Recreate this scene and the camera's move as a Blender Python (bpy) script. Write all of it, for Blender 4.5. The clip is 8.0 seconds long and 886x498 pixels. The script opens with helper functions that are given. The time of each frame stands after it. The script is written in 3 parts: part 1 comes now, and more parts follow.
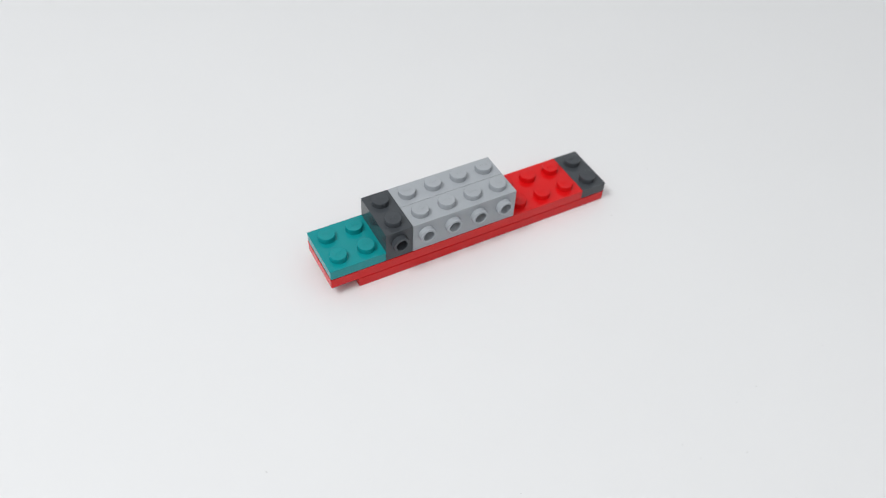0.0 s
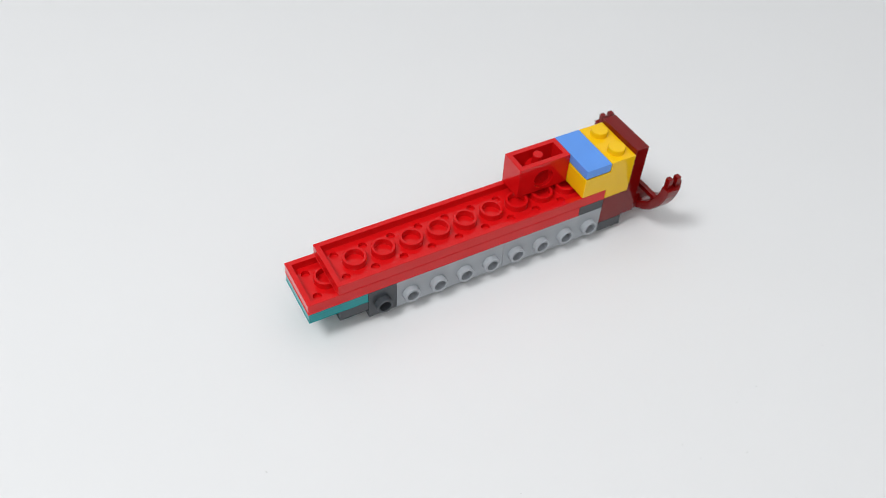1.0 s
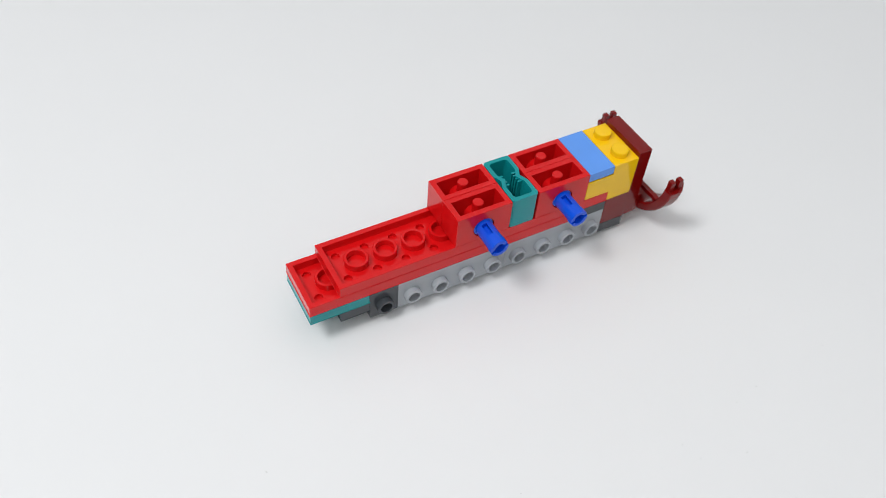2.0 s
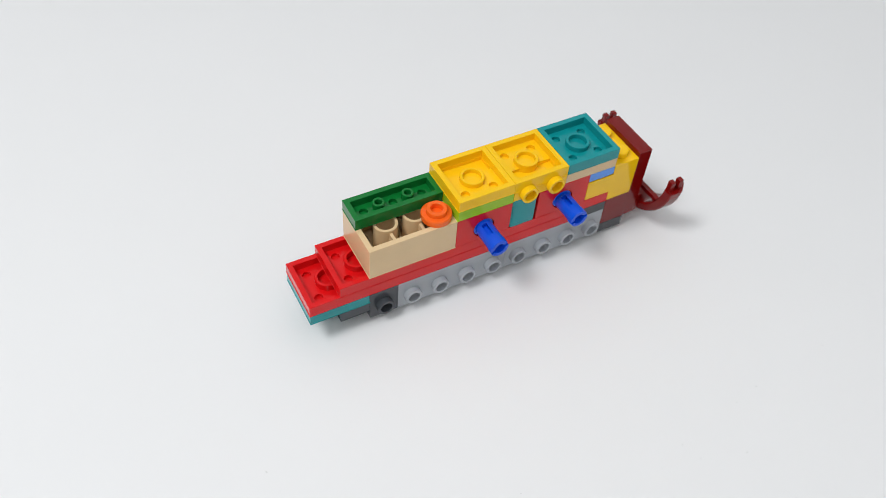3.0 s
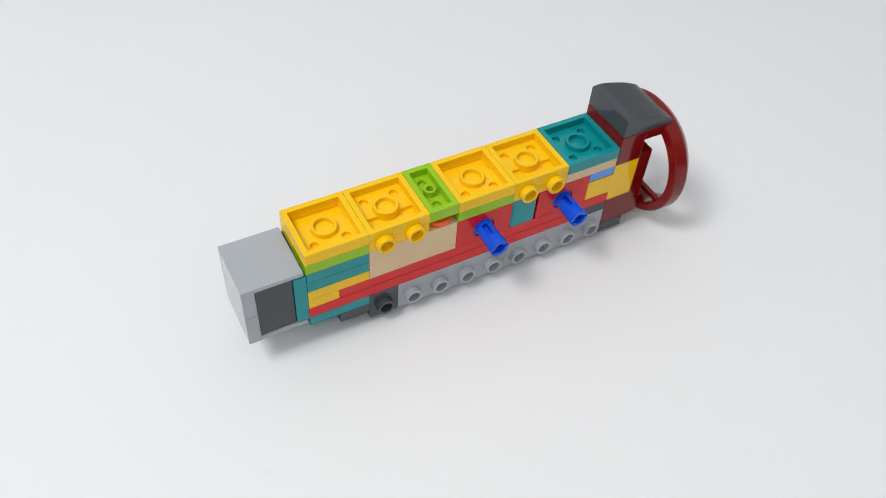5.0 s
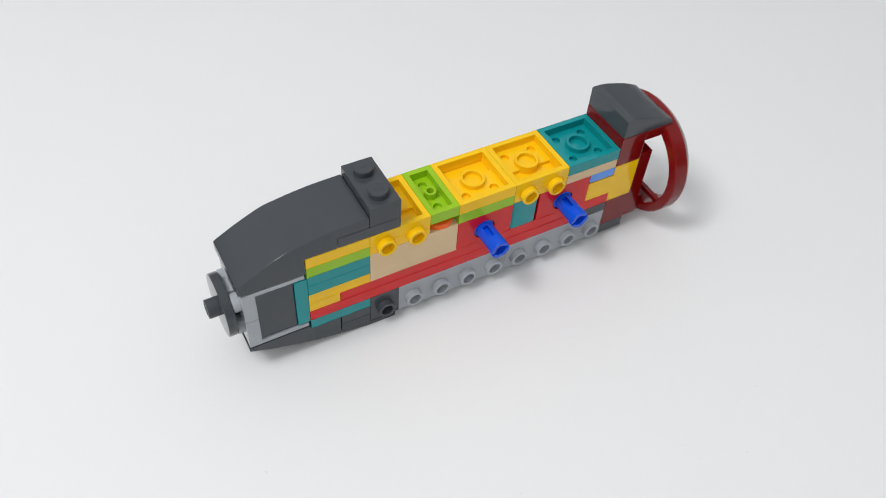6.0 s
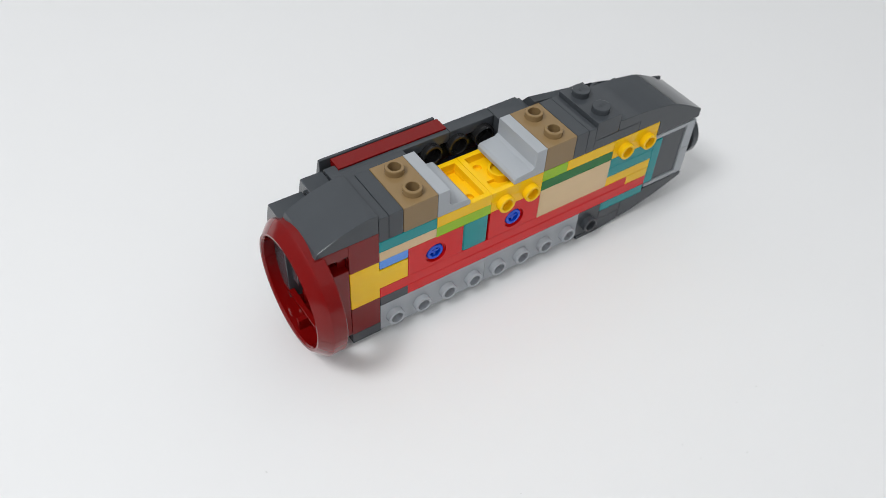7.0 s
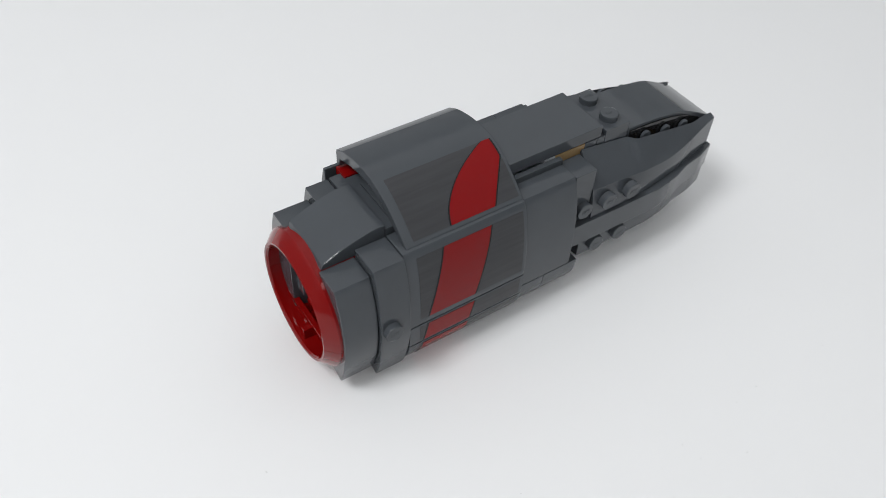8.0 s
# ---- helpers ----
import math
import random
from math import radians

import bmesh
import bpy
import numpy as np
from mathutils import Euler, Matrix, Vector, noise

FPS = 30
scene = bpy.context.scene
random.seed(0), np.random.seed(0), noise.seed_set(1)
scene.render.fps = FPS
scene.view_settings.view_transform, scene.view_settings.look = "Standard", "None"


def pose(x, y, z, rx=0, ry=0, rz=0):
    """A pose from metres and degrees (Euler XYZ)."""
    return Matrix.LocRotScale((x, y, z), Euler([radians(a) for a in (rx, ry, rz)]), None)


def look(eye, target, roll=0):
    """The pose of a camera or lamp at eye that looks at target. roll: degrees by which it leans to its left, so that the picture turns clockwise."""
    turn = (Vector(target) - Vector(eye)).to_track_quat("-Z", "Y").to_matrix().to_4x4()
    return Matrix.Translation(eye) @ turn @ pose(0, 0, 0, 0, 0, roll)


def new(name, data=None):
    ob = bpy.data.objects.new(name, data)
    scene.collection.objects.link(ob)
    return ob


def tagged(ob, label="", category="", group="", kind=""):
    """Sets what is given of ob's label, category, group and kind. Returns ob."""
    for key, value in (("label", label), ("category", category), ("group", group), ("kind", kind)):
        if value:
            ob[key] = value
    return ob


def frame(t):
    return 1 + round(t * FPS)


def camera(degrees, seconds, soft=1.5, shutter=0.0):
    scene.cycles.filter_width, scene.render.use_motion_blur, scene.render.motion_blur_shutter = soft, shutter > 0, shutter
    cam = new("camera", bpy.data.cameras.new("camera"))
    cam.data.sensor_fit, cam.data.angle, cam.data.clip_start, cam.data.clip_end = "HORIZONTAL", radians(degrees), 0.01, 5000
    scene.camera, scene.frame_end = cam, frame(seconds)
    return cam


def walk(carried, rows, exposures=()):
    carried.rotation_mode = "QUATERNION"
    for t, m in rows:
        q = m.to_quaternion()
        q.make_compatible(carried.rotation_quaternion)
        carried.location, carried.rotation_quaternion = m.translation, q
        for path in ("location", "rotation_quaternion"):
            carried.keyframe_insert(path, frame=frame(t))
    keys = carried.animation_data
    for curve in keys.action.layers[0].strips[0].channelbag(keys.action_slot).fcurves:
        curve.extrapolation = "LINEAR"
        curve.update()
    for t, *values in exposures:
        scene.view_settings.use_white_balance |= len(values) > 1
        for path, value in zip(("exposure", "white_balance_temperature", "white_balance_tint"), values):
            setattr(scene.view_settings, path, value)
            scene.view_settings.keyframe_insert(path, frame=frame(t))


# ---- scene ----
import collections

# Camera: stands still on a tripod above the table edge
cam = camera(55.08, 8.0, soft=0.6)
CAM = pose(-0.04894, -0.13982, 0.17485, 43.3168, -2.2958, -28.0666)
cam.data.dof.use_dof, cam.data.dof.focus_distance, cam.data.dof.aperture_fstop = True, 0.209, 15.0
walk(cam, [(0.0, CAM), (8.0, CAM)])

# ---- light ----
world = bpy.data.worlds.new("world")
scene.world = world
world.use_nodes = True
world.node_tree.nodes["Background"].inputs["Color"].default_value = (0.5, 0.52, 0.55, 1)
world.node_tree.nodes["Background"].inputs["Strength"].default_value = 0.3
scene.view_settings.exposure = 0.0


def softbox(name, eye, target, sx, sy, watts, color):
    data = bpy.data.lights.new(name, "AREA")
    data.shape, data.size, data.size_y, data.energy, data.color = "RECTANGLE", sx, sy, watts, color
    ob = new(name, data)
    ob.matrix_world = look(eye, target)
    return ob


softbox("ceiling_panel", (0.0, 0.0, 2.02), (0.0, 0.001, 0.0), 5.1, 5.1, 32.0, (0.98, 0.99, 0.99))
softbox("key_softbox", (-0.46, -0.06, 0.84), (0.03, 0.0, 0.02), 0.26, 0.26, 4.25, (0.985, 0.995, 1.0))
softbox("camera_lamp", (-0.26, -0.52, 0.74), (0.03, 0.0, 0.03), 0.13, 0.13, 0.8, (1.0, 0.99, 0.98))

# ---- materials ----


def plastic(name, color, rough=0.075):
    m = bpy.data.materials.new(name)
    m.use_nodes = True
    nt = m.node_tree
    b = nt.nodes["Principled BSDF"]
    geo = nt.nodes.new("ShaderNodeTexCoord")
    info = nt.nodes.new("ShaderNodeObjectInfo")
    n1 = nt.nodes.new("ShaderNodeTexNoise")
    n1.inputs["Scale"].default_value = 900
    n1.inputs["Detail"].default_value = 4
    n2 = nt.nodes.new("ShaderNodeTexNoise")
    n2.inputs["Scale"].default_value = 120
    n2.inputs["Detail"].default_value = 5
    nt.links.new(geo.outputs["Object"], n1.inputs["Vector"])
    nt.links.new(geo.outputs["Object"], n2.inputs["Vector"])
    mix = nt.nodes.new("ShaderNodeMix")
    mix.data_type = "RGBA"
    mix.inputs[6].default_value = (*[c * 0.93 for c in color], 1)
    mix.inputs[7].default_value = (*[min(1, c * 1.06) for c in color], 1)
    add = nt.nodes.new("ShaderNodeMath")
    add.operation = "MULTIPLY_ADD"
    add.inputs[1].default_value = 0.35
    nt.links.new(info.outputs["Random"], add.inputs[0])
    nt.links.new(n2.outputs["Fac"], add.inputs[2])
    nt.links.new(add.outputs[0], mix.inputs[0])
    nt.links.new(mix.outputs[2], b.inputs["Base Color"])
    ramp = nt.nodes.new("ShaderNodeMapRange")
    ramp.inputs[3].default_value = rough * 0.75
    ramp.inputs[4].default_value = rough * 1.35
    nt.links.new(n2.outputs["Fac"], ramp.inputs[0])
    nt.links.new(ramp.outputs[0], b.inputs["Roughness"])
    bump = nt.nodes.new("ShaderNodeBump")
    bump.inputs["Strength"].default_value = 0.05
    bump.inputs["Distance"].default_value = 0.00005
    nt.links.new(n1.outputs["Fac"], bump.inputs["Height"])
    nt.links.new(bump.outputs[0], b.inputs["Normal"])
    b.inputs["IOR"].default_value = 1.5
    b.inputs["Specular IOR Level"].default_value = 0.35
    return m


RED = plastic("red_plastic", (0.70, 0.006, 0.008))
DKRED = plastic("dark_red_plastic", (0.19, 0.003, 0.003))
TEAL = plastic("teal_plastic", (0.004, 0.285, 0.305))
DKGREY = plastic("dark_grey_plastic", (0.060, 0.067, 0.076), 0.10)
LTGREY = plastic("light_grey_plastic", (0.40, 0.425, 0.455))
YELLOW = plastic("yellow_plastic", (0.96, 0.57, 0.006))
SKY = plastic("light_blue_plastic", (0.12, 0.33, 0.88))
TAN = plastic("tan_plastic", (0.74, 0.54, 0.31))
DKTAN = plastic("dark_tan_plastic", (0.27, 0.18, 0.085))
GREEN = plastic("green_plastic", (0.004, 0.17, 0.03))
LIME = plastic("lime_plastic", (0.32, 0.56, 0.012))
ORANGE = plastic("orange_plastic", (0.95, 0.14, 0.012))
BLUE = plastic("blue_plastic", (0.004, 0.085, 0.72))
# black of the tube brick, and of the sheets that imitate shade at the nose
BLACK = plastic("black_plastic_and_shade", (0.016, 0.016, 0.017))


def sticker_paper(name, color, stripes):
    """Glossy printed film with fine brushed streaks."""
    m = plastic(name, color, 0.16)
    nt = m.node_tree
    b = nt.nodes["Principled BSDF"]
    if stripes:
        tc = nt.nodes.new("ShaderNodeTexCoord")
        mp = nt.nodes.new("ShaderNodeMapping")
        mp.inputs["Scale"].default_value = (60, 900, 900)
        n = nt.nodes.new("ShaderNodeTexNoise")
        n.inputs["Scale"].default_value = 1.0
        n.inputs["Detail"].default_value = 6
        mx = nt.nodes.new("ShaderNodeMix")
        mx.data_type = "RGBA"
        mx.inputs[6].default_value = (*[c * 0.8 for c in color], 1)
        mx.inputs[7].default_value = (*[c * 1.22 for c in color], 1)
        nt.links.new(tc.outputs["Object"], mp.inputs["Vector"])
        nt.links.new(mp.outputs[0], n.inputs["Vector"])
        nt.links.new(n.outputs["Fac"], mx.inputs[0])
        nt.links.new(mx.outputs[2], b.inputs["Base Color"])
    b.inputs["Specular IOR Level"].default_value = 0.2
    return m


STK_GREY = sticker_paper("brushed_grey_film", (0.050, 0.051, 0.055), True)
STK_RED = sticker_paper("red_film", (0.21, 0.003, 0.004), False)
STK_LINE = sticker_paper("black_film", (0.012, 0.012, 0.013), False)


def paper(name, color, scale, amount, rough):
    m = bpy.data.materials.new(name)
    m.use_nodes = True
    nt = m.node_tree
    b = nt.nodes["Principled BSDF"]
    tc = nt.nodes.new("ShaderNodeTexCoord")
    n1 = nt.nodes.new("ShaderNodeTexNoise")
    n1.inputs["Scale"].default_value = scale
    n1.inputs["Detail"].default_value = 8
    n2 = nt.nodes.new("ShaderNodeTexNoise")
    n2.inputs["Scale"].default_value = 2600
    n2.inputs["Detail"].default_value = 3
    mix = nt.nodes.new("ShaderNodeMix")
    mix.data_type = "RGBA"
    mix.inputs[6].default_value = (*[c * (1 - amount) for c in color], 1)
    mix.inputs[7].default_value = (*color, 1)
    for n in (n1, n2):
        nt.links.new(tc.outputs["Object"], n.inputs["Vector"])
    nt.links.new(n1.outputs["Fac"], mix.inputs[0])
    nt.links.new(mix.outputs[2], b.inputs["Base Color"])
    bump = nt.nodes.new("ShaderNodeBump")
    bump.inputs["Strength"].default_value = 0.12
    bump.inputs["Distance"].default_value = 0.00008
    nt.links.new(n2.outputs["Fac"], bump.inputs["Height"])
    nt.links.new(bump.outputs[0], b.inputs["Normal"])
    b.inputs["Roughness"].default_value = rough
    b.inputs["Specular IOR Level"].default_value = 0.25
    return m


TABLE = paper("white_table_paper", (0.865, 0.87, 0.88), 14, 0.03, 0.5)
WALL = paper("wall_paint", (0.83, 0.835, 0.84), 3, 0.05, 0.8)
SPECK = paper("dust_grey", (0.42, 0.42, 0.41), 300, 0.2, 0.8)

# ---- geometry helpers: millimetres, in the toy's own space ----
MM = 0.001
DATUM = 17.7          # underside face of the red base, turned upward


def zz(k):
    """Height of plate level k above the red base."""
    return DATUM + 3.2 * k


def box(bm, x0, x1, y0, y1, z0, z1, bev=0.2):
    v = [bm.verts.new((x, y, z)) for z in (z0, z1) for x, y in ((x0, y0), (x1, y0), (x1, y1), (x0, y1))]
    fs = [(3, 2, 1, 0), (4, 5, 6, 7), (0, 1, 5, 4), (1, 2, 6, 5), (2, 3, 7, 6), (3, 0, 4, 7)]
    faces = [bm.faces.new([v[i] for i in f]) for f in fs]
    if bev:
        edges = list({e for f in faces for e in f.edges})
        bmesh.ops.bevel(bm, geom=edges, offset=bev, segments=2, profile=0.6, affect="EDGES", clamp_overlap=True)


def prism(bm, pts, axis, c0, c1, bev=0.2, sharp=25):
    """A solid from an outline, drawn along x or y. Outline points: (y, z) for x, (x, z) for y."""
    def at(p, c):
        return (c, p[0], p[1]) if axis == "x" else (p[0], c, p[1]) if axis == "y" else (p[0], p[1], c)
    a = [bm.verts.new(at(p, c0)) for p in pts]
    b = [bm.verts.new(at(p, c1)) for p in pts]
    n = len(pts)
    caps = [bm.faces.new(a[::-1]), bm.faces.new(b)]
    sides = [bm.faces.new((a[i], a[(i + 1) % n], b[(i + 1) % n], b[i])) for i in range(n)]
    bmesh.ops.recalc_face_normals(bm, faces=caps + sides)
    if bev:
        edges = [e for e in {e for f in caps + sides for e in f.edges} if e.calc_face_angle(0) > radians(sharp)]
        bmesh.ops.bevel(bm, geom=edges, offset=bev, segments=2, profile=0.6, affect="EDGES", clamp_overlap=True)


def flowing(pts, steps=4):
    """The same line through the points, rounded between them."""
    out = []
    for i in range(len(pts) - 1):
        p = [pts[max(0, min(len(pts) - 1, i + k))] for k in (-1, 0, 1, 2)]
        for k in range(steps):
            u = k / steps
            out.append(tuple(0.5 * (2 * b + (c - a) * u + (2 * a - 5 * b + 4 * c - d) * u * u + (3 * b - a - 3 * c + d) * u ** 3) for a, b, c, d in zip(*p)))
    return out + [pts[-1]]


FRAMES = {"+z": ((1, 0, 0), (0, 1, 0), (0, 0, 1)), "-z": ((1, 0, 0), (0, -1, 0), (0, 0, -1)),
          "-y": ((1, 0, 0), (0, 0, 1), (0, -1, 0)), "+y": ((-1, 0, 0), (0, 0, 1), (0, 1, 0)),
          "-x": ((0, -1, 0), (0, 0, 1), (-1, 0, 0)), "+x": ((0, 1, 0), (0, 0, 1), (1, 0, 0))}


def lathe(bm, base, way, prof, seg=24):
    """Turn a profile of (radius, height) about the axis that leaves base in direction way."""
    u, w, d = [Vector(k) for k in FRAMES[way]]
    base = Vector(base)
    rings = []
    for r, h in prof:
        if r < 1e-6:
            rings.append([bm.verts.new(base + d * h)])
        else:
            rings.append([bm.verts.new(base + d * h + (u * math.cos(2 * math.pi * i / seg) + w * math.sin(2 * math.pi * i / seg)) * r) for i in range(seg)])
    for a, b in zip(rings, rings[1:]):
        for i in range(seg):
            j = (i + 1) % seg
            if len(a) == 1:
                bm.faces.new((a[0], b[i], b[j]))
            elif len(b) == 1:
                bm.faces.new((a[i], a[j], b[0]))
            else:
                bm.faces.new((a[i], a[j], b[j], b[i]))
    return u, w, d


STUD = [(2.4, -0.1), (2.4, 1.42), (2.33, 1.62), (2.15, 1.7), (0, 1.7)]
HOLLOW = [(2.4, -0.1), (2.4, 1.45), (2.3, 1.65), (2.15, 1.7), (1.75, 1.7), (1.6, 1.6), (1.55, 0.0)]
BORES = []    # hollow studs whose bore goes on into the brick


def stud(bm, base, way, hollow=False, mark=True, seg=24):
    u, w, d = lathe(bm, base, way, HOLLOW if hollow else STUD, seg)
    if hollow:
        BORES.append((Vector(base), u, w, d, 1.3 if hollow is True else hollow))
    if mark and not hollow:
        base = Vector(base)
        if math.sin(base.x * 1.7 + base.y * 2.9 + base.z * 0.8) > 0.15:     # the moulding's gate mark: a small ring
            for rr, hh in ((0.62, 0.05), (0.34, 0.13)):
                lathe(bm, base + d * 1.7, way, [(rr, -0.02), (rr, hh * 0.6), (rr - 0.08, hh), (rr - 0.2, hh), (0, hh * 0.4)], 14)
        for k in range(4):     # the raised maker's mark, as plain bars
            c = base + u * (-0.9 + 0.6 * k) + d * 1.7
            vs = [bm.verts.new(c + u * a * 0.15 + w * b * 0.5 + d * h) for h in (-0.02, 0.08) for a, b in ((-1, -1), (1, -1), (1, 1), (-1, 1))]
            for f in ((4, 5, 6, 7), (0, 1, 5, 4), (1, 2, 6, 5), (2, 3, 7, 6), (3, 0, 4, 7)):
                bm.faces.new([vs[i] for i in f])


def tube(bm, x, y, z0, z1, ro=3.2, ri=2.4, seg=24, sole=0.02):
    h = abs(z1 - z0)
    lathe(bm, (x, y, z0), "+z" if z1 > z0 else "-z", [(ro, 0), (ro, h - 0.15), (ro - 0.12, h), (ri + 0.1, h), (ri, h - 0.12), (ri, sole), (0, sole)], seg)


def shell(bm, x0, x1, y0, y1, z_roof, z_open, wall=1.45, roof=1.0, dimples=(), bev=0.12, pocket=None):
    """A hollow brick: closed at z_roof, open at z_open; dimples: centres of the small sinks behind the studs."""
    s = 1 if z_open > z_roof else -1
    zf = z_roof + s * roof

    def quad(a, b, c, d, z):
        return [bm.verts.new((x, y, z)) for x, y in ((a, c), (b, c), (b, d), (a, d))]
    o0, o1 = quad(x0, x1, y0, y1, z_roof), quad(x0, x1, y0, y1, z_open)
    i1 = quad(x0 + wall, x1 - wall, y0 + wall, y1 - wall, z_open)
    i0 = quad(x0 + wall, x1 - wall, y0 + wall, y1 - wall, zf)
    faces = [bm.faces.new(o0)]
    for k in range(4):
        j = (k + 1) % 4
        faces.append(bm.faces.new((o0[k], o0[j], o1[j], o1[k])))
        faces.append(bm.faces.new((o1[k], o1[j], i1[j], i1[k])))
        faces.append(bm.faces.new((i1[k], i1[j], i0[j], i0[k])))
    rim = [bm.edges.get((i0[k], i0[(k + 1) % 4])) for k in range(4)]
    fill = list(rim)
    wells = []
    for cx, cy in dimples:
        top = [bm.verts.new((cx + 1.15 * math.cos(a), cy + 1.15 * math.sin(a), zf)) for a in [k * math.pi / 6 for k in range(12)]]
        low = [bm.verts.new((v.co.x, v.co.y, zf - s * 1.7)) for v in top]
        for k in range(12):
            j = (k + 1) % 12
            fill.append(bm.edges.new((top[k], top[j])))
            wells.append(bm.faces.new((top[k], top[j], low[j], low[k])))
        wells.append(bm.faces.new(low))
    if pocket:       # an opening through the floor into a lower row
        a, c, d, e = pocket
        top = [bm.verts.new((x, y, zf)) for x, y in ((a, d), (c, d), (c, e), (a, e))]
        low = [bm.verts.new((v.co.x, v.co.y, z_roof)) for v in top]
        for k in range(4):
            j = (k + 1) % 4
            fill.append(bm.edges.new((top[k], top[j])))
            wells.append(bm.faces.new((top[k], top[j], low[j], low[k])))
    if dimples or pocket:
        faces += [g for g in bmesh.ops.triangle_fill(bm, edges=fill, use_beauty=True, use_dissolve=False)["geom"] if isinstance(g, bmesh.types.BMFace)]
    else:
        faces.append(bm.faces.new(i0))
    edges = []
    for k in range(4):
        j = (k + 1) % 4
        edges += [bm.edges.get(p) for p in ((o0[k], o0[j]), (o1[k], o1[j]), (o0[k], o1[k]), (i1[k], i1[j]))]
    bmesh.ops.bevel(bm, geom=[e for e in edges if e], offset=bev, segments=2, profile=0.6, affect="EDGES", clamp_overlap=True)


G = 0.035   # half the gap between neighbours


def plate(bm, x0, x1, y0, y1, k0, k1, up=-1, hollow=False, studs=True, tubes=True, dimples=True):
    """A studded plate or brick over stud cells x0..x1, y0..y1 and plate levels k0..k1. up=-1: laid with its studs down."""
    za, zb = zz(k0) + G * 0.5, zz(k1) - G * 0.5
    cells = [(8 * (i + 0.5), 8 * (j + 0.5)) for i in range(int(x0), int(x1)) for j in range(int(y0), int(y1))]
    zr, zo = (za, zb) if up < 0 else (zb, za)
    shell(bm, 8 * x0 + G, 8 * x1 - G, 8 * y0 + G, 8 * y1 - G, zr, zo, dimples=cells if dimples else ())
    zf = zr - up * 1.0
    if tubes:
        if y1 - y0 >= 2 and x1 - x0 >= 2:
            for i in range(int(x0) + 1, int(x1)):
                for j in range(int(y0) + 1, int(y1)):
                    tube(bm, 8 * i, 8 * j, zf, zo + up * (0.25 if x1 - x0 > 4 else 0.7))
        elif x1 - x0 >= 2:
            for i in range(int(x0) + 1, int(x1)):
                tube(bm, 8 * i, 8 * y0 + 4, zf, zo + up * 0.3, 1.6, 0.9, 24)
        elif y1 - y0 >= 2:
            for j in range(int(y0) + 1, int(y1)):
                tube(bm, 8 * x0 + 4, 8 * j, zf, zo + up * 0.3, 1.6, 0.9, 24)
    if studs:
        for cx, cy in cells:
            stud(bm, (cx, cy, zr), "+z" if up > 0 else "-z", hollow)


# ---- the toy: an Empty that carries its pieces ----
toy = tagged(new("toy_engine"), "toy jet engine of coloured plastic bricks on a white table", "toy")
PIECES = []    # (object, seconds of arrival)


def sink_bores(bm):
    """Cut the bores of the hollow studs into the faces on which the studs stand."""
    bm.normal_update()
    found = collections.defaultdict(list)
    for n, (c, u, w, d, deep) in enumerate(BORES):
        for f in bm.faces:
            if abs(f.normal.dot(d)) > 0.99 and abs((f.calc_center_median() - c).dot(d)) < 0.1:
                us, ws = [(v.co - c).dot(u) for v in f.verts], [(v.co - c).dot(w) for v in f.verts]
                if min(us) < -1.6 and max(us) > 1.6 and min(ws) < -1.6 and max(ws) > 1.6 and f.calc_area() > 22:
                    found[f].append(n)
                    break
    for f, rows in found.items():
        fill = list(f.edges)
        lift = (f.calc_center_median())
        bm.faces.remove(f)
        for n in rows:
            c, u, w, d, deep = BORES[n]
            c = c + d * (lift - c).dot(d)
            turns = [2 * math.pi * i / 24 for i in range(24)]
            top = [bm.verts.new(c + (u * math.cos(a) + w * math.sin(a)) * 1.55) for a in turns]
            low = [bm.verts.new(v.co - d * deep) for v in top]
            for i in range(24):
                j = (i + 1) % 24
                fill.append(bm.edges.new((top[i], top[j])))
                bm.faces.new((top[i], top[j], low[j], low[i]))
            bm.faces.new(low)
        bmesh.ops.triangle_fill(bm, edges=fill, use_beauty=True, use_dissolve=False)
    BORES.clear()


def finish(name, bm, mat):
    sink_bores(bm)
    bmesh.ops.recalc_face_normals(bm, faces=bm.faces[:])
    lo = Vector([min(v.co[k] for v in bm.verts) for k in range(3)])
    hi = Vector([max(v.co[k] for v in bm.verts) for k in range(3)])
    c = (lo + hi) / 2
    for v in bm.verts:
        v.co = (v.co - c) * MM
    me = bpy.data.meshes.new(name)
    bm.to_mesh(me)
    bm.free()
    me.materials.append(mat)
    me.polygons.foreach_set("use_smooth", [True] * len(me.polygons))
    me.set_sharp_from_angle(angle=radians(16))
    return me, c * MM


def piece(name, bm, mat, t=0.0, label=""):
    me, c = finish(name, bm, mat)
    ob = new(name, me)
    ob.parent = toy
    ob.location = c
    if label:
        ob["label"] = label
    PIECES.append((ob, t, c))
    return ob


def subpart(name, bm, mat, parent, label=""):
    """A part of a piece, drawn in the toy's space like its piece."""
    me, c = finish(name, bm, mat)
    ob = new(name, me)
    ob.parent = parent
    ob.location = c - parent.location
    if label:
        ob["label"] = label
    return ob


def made(fn, *a, **k):
    bm = bmesh.new()
    fn(bm, *a, **k)
    return bm



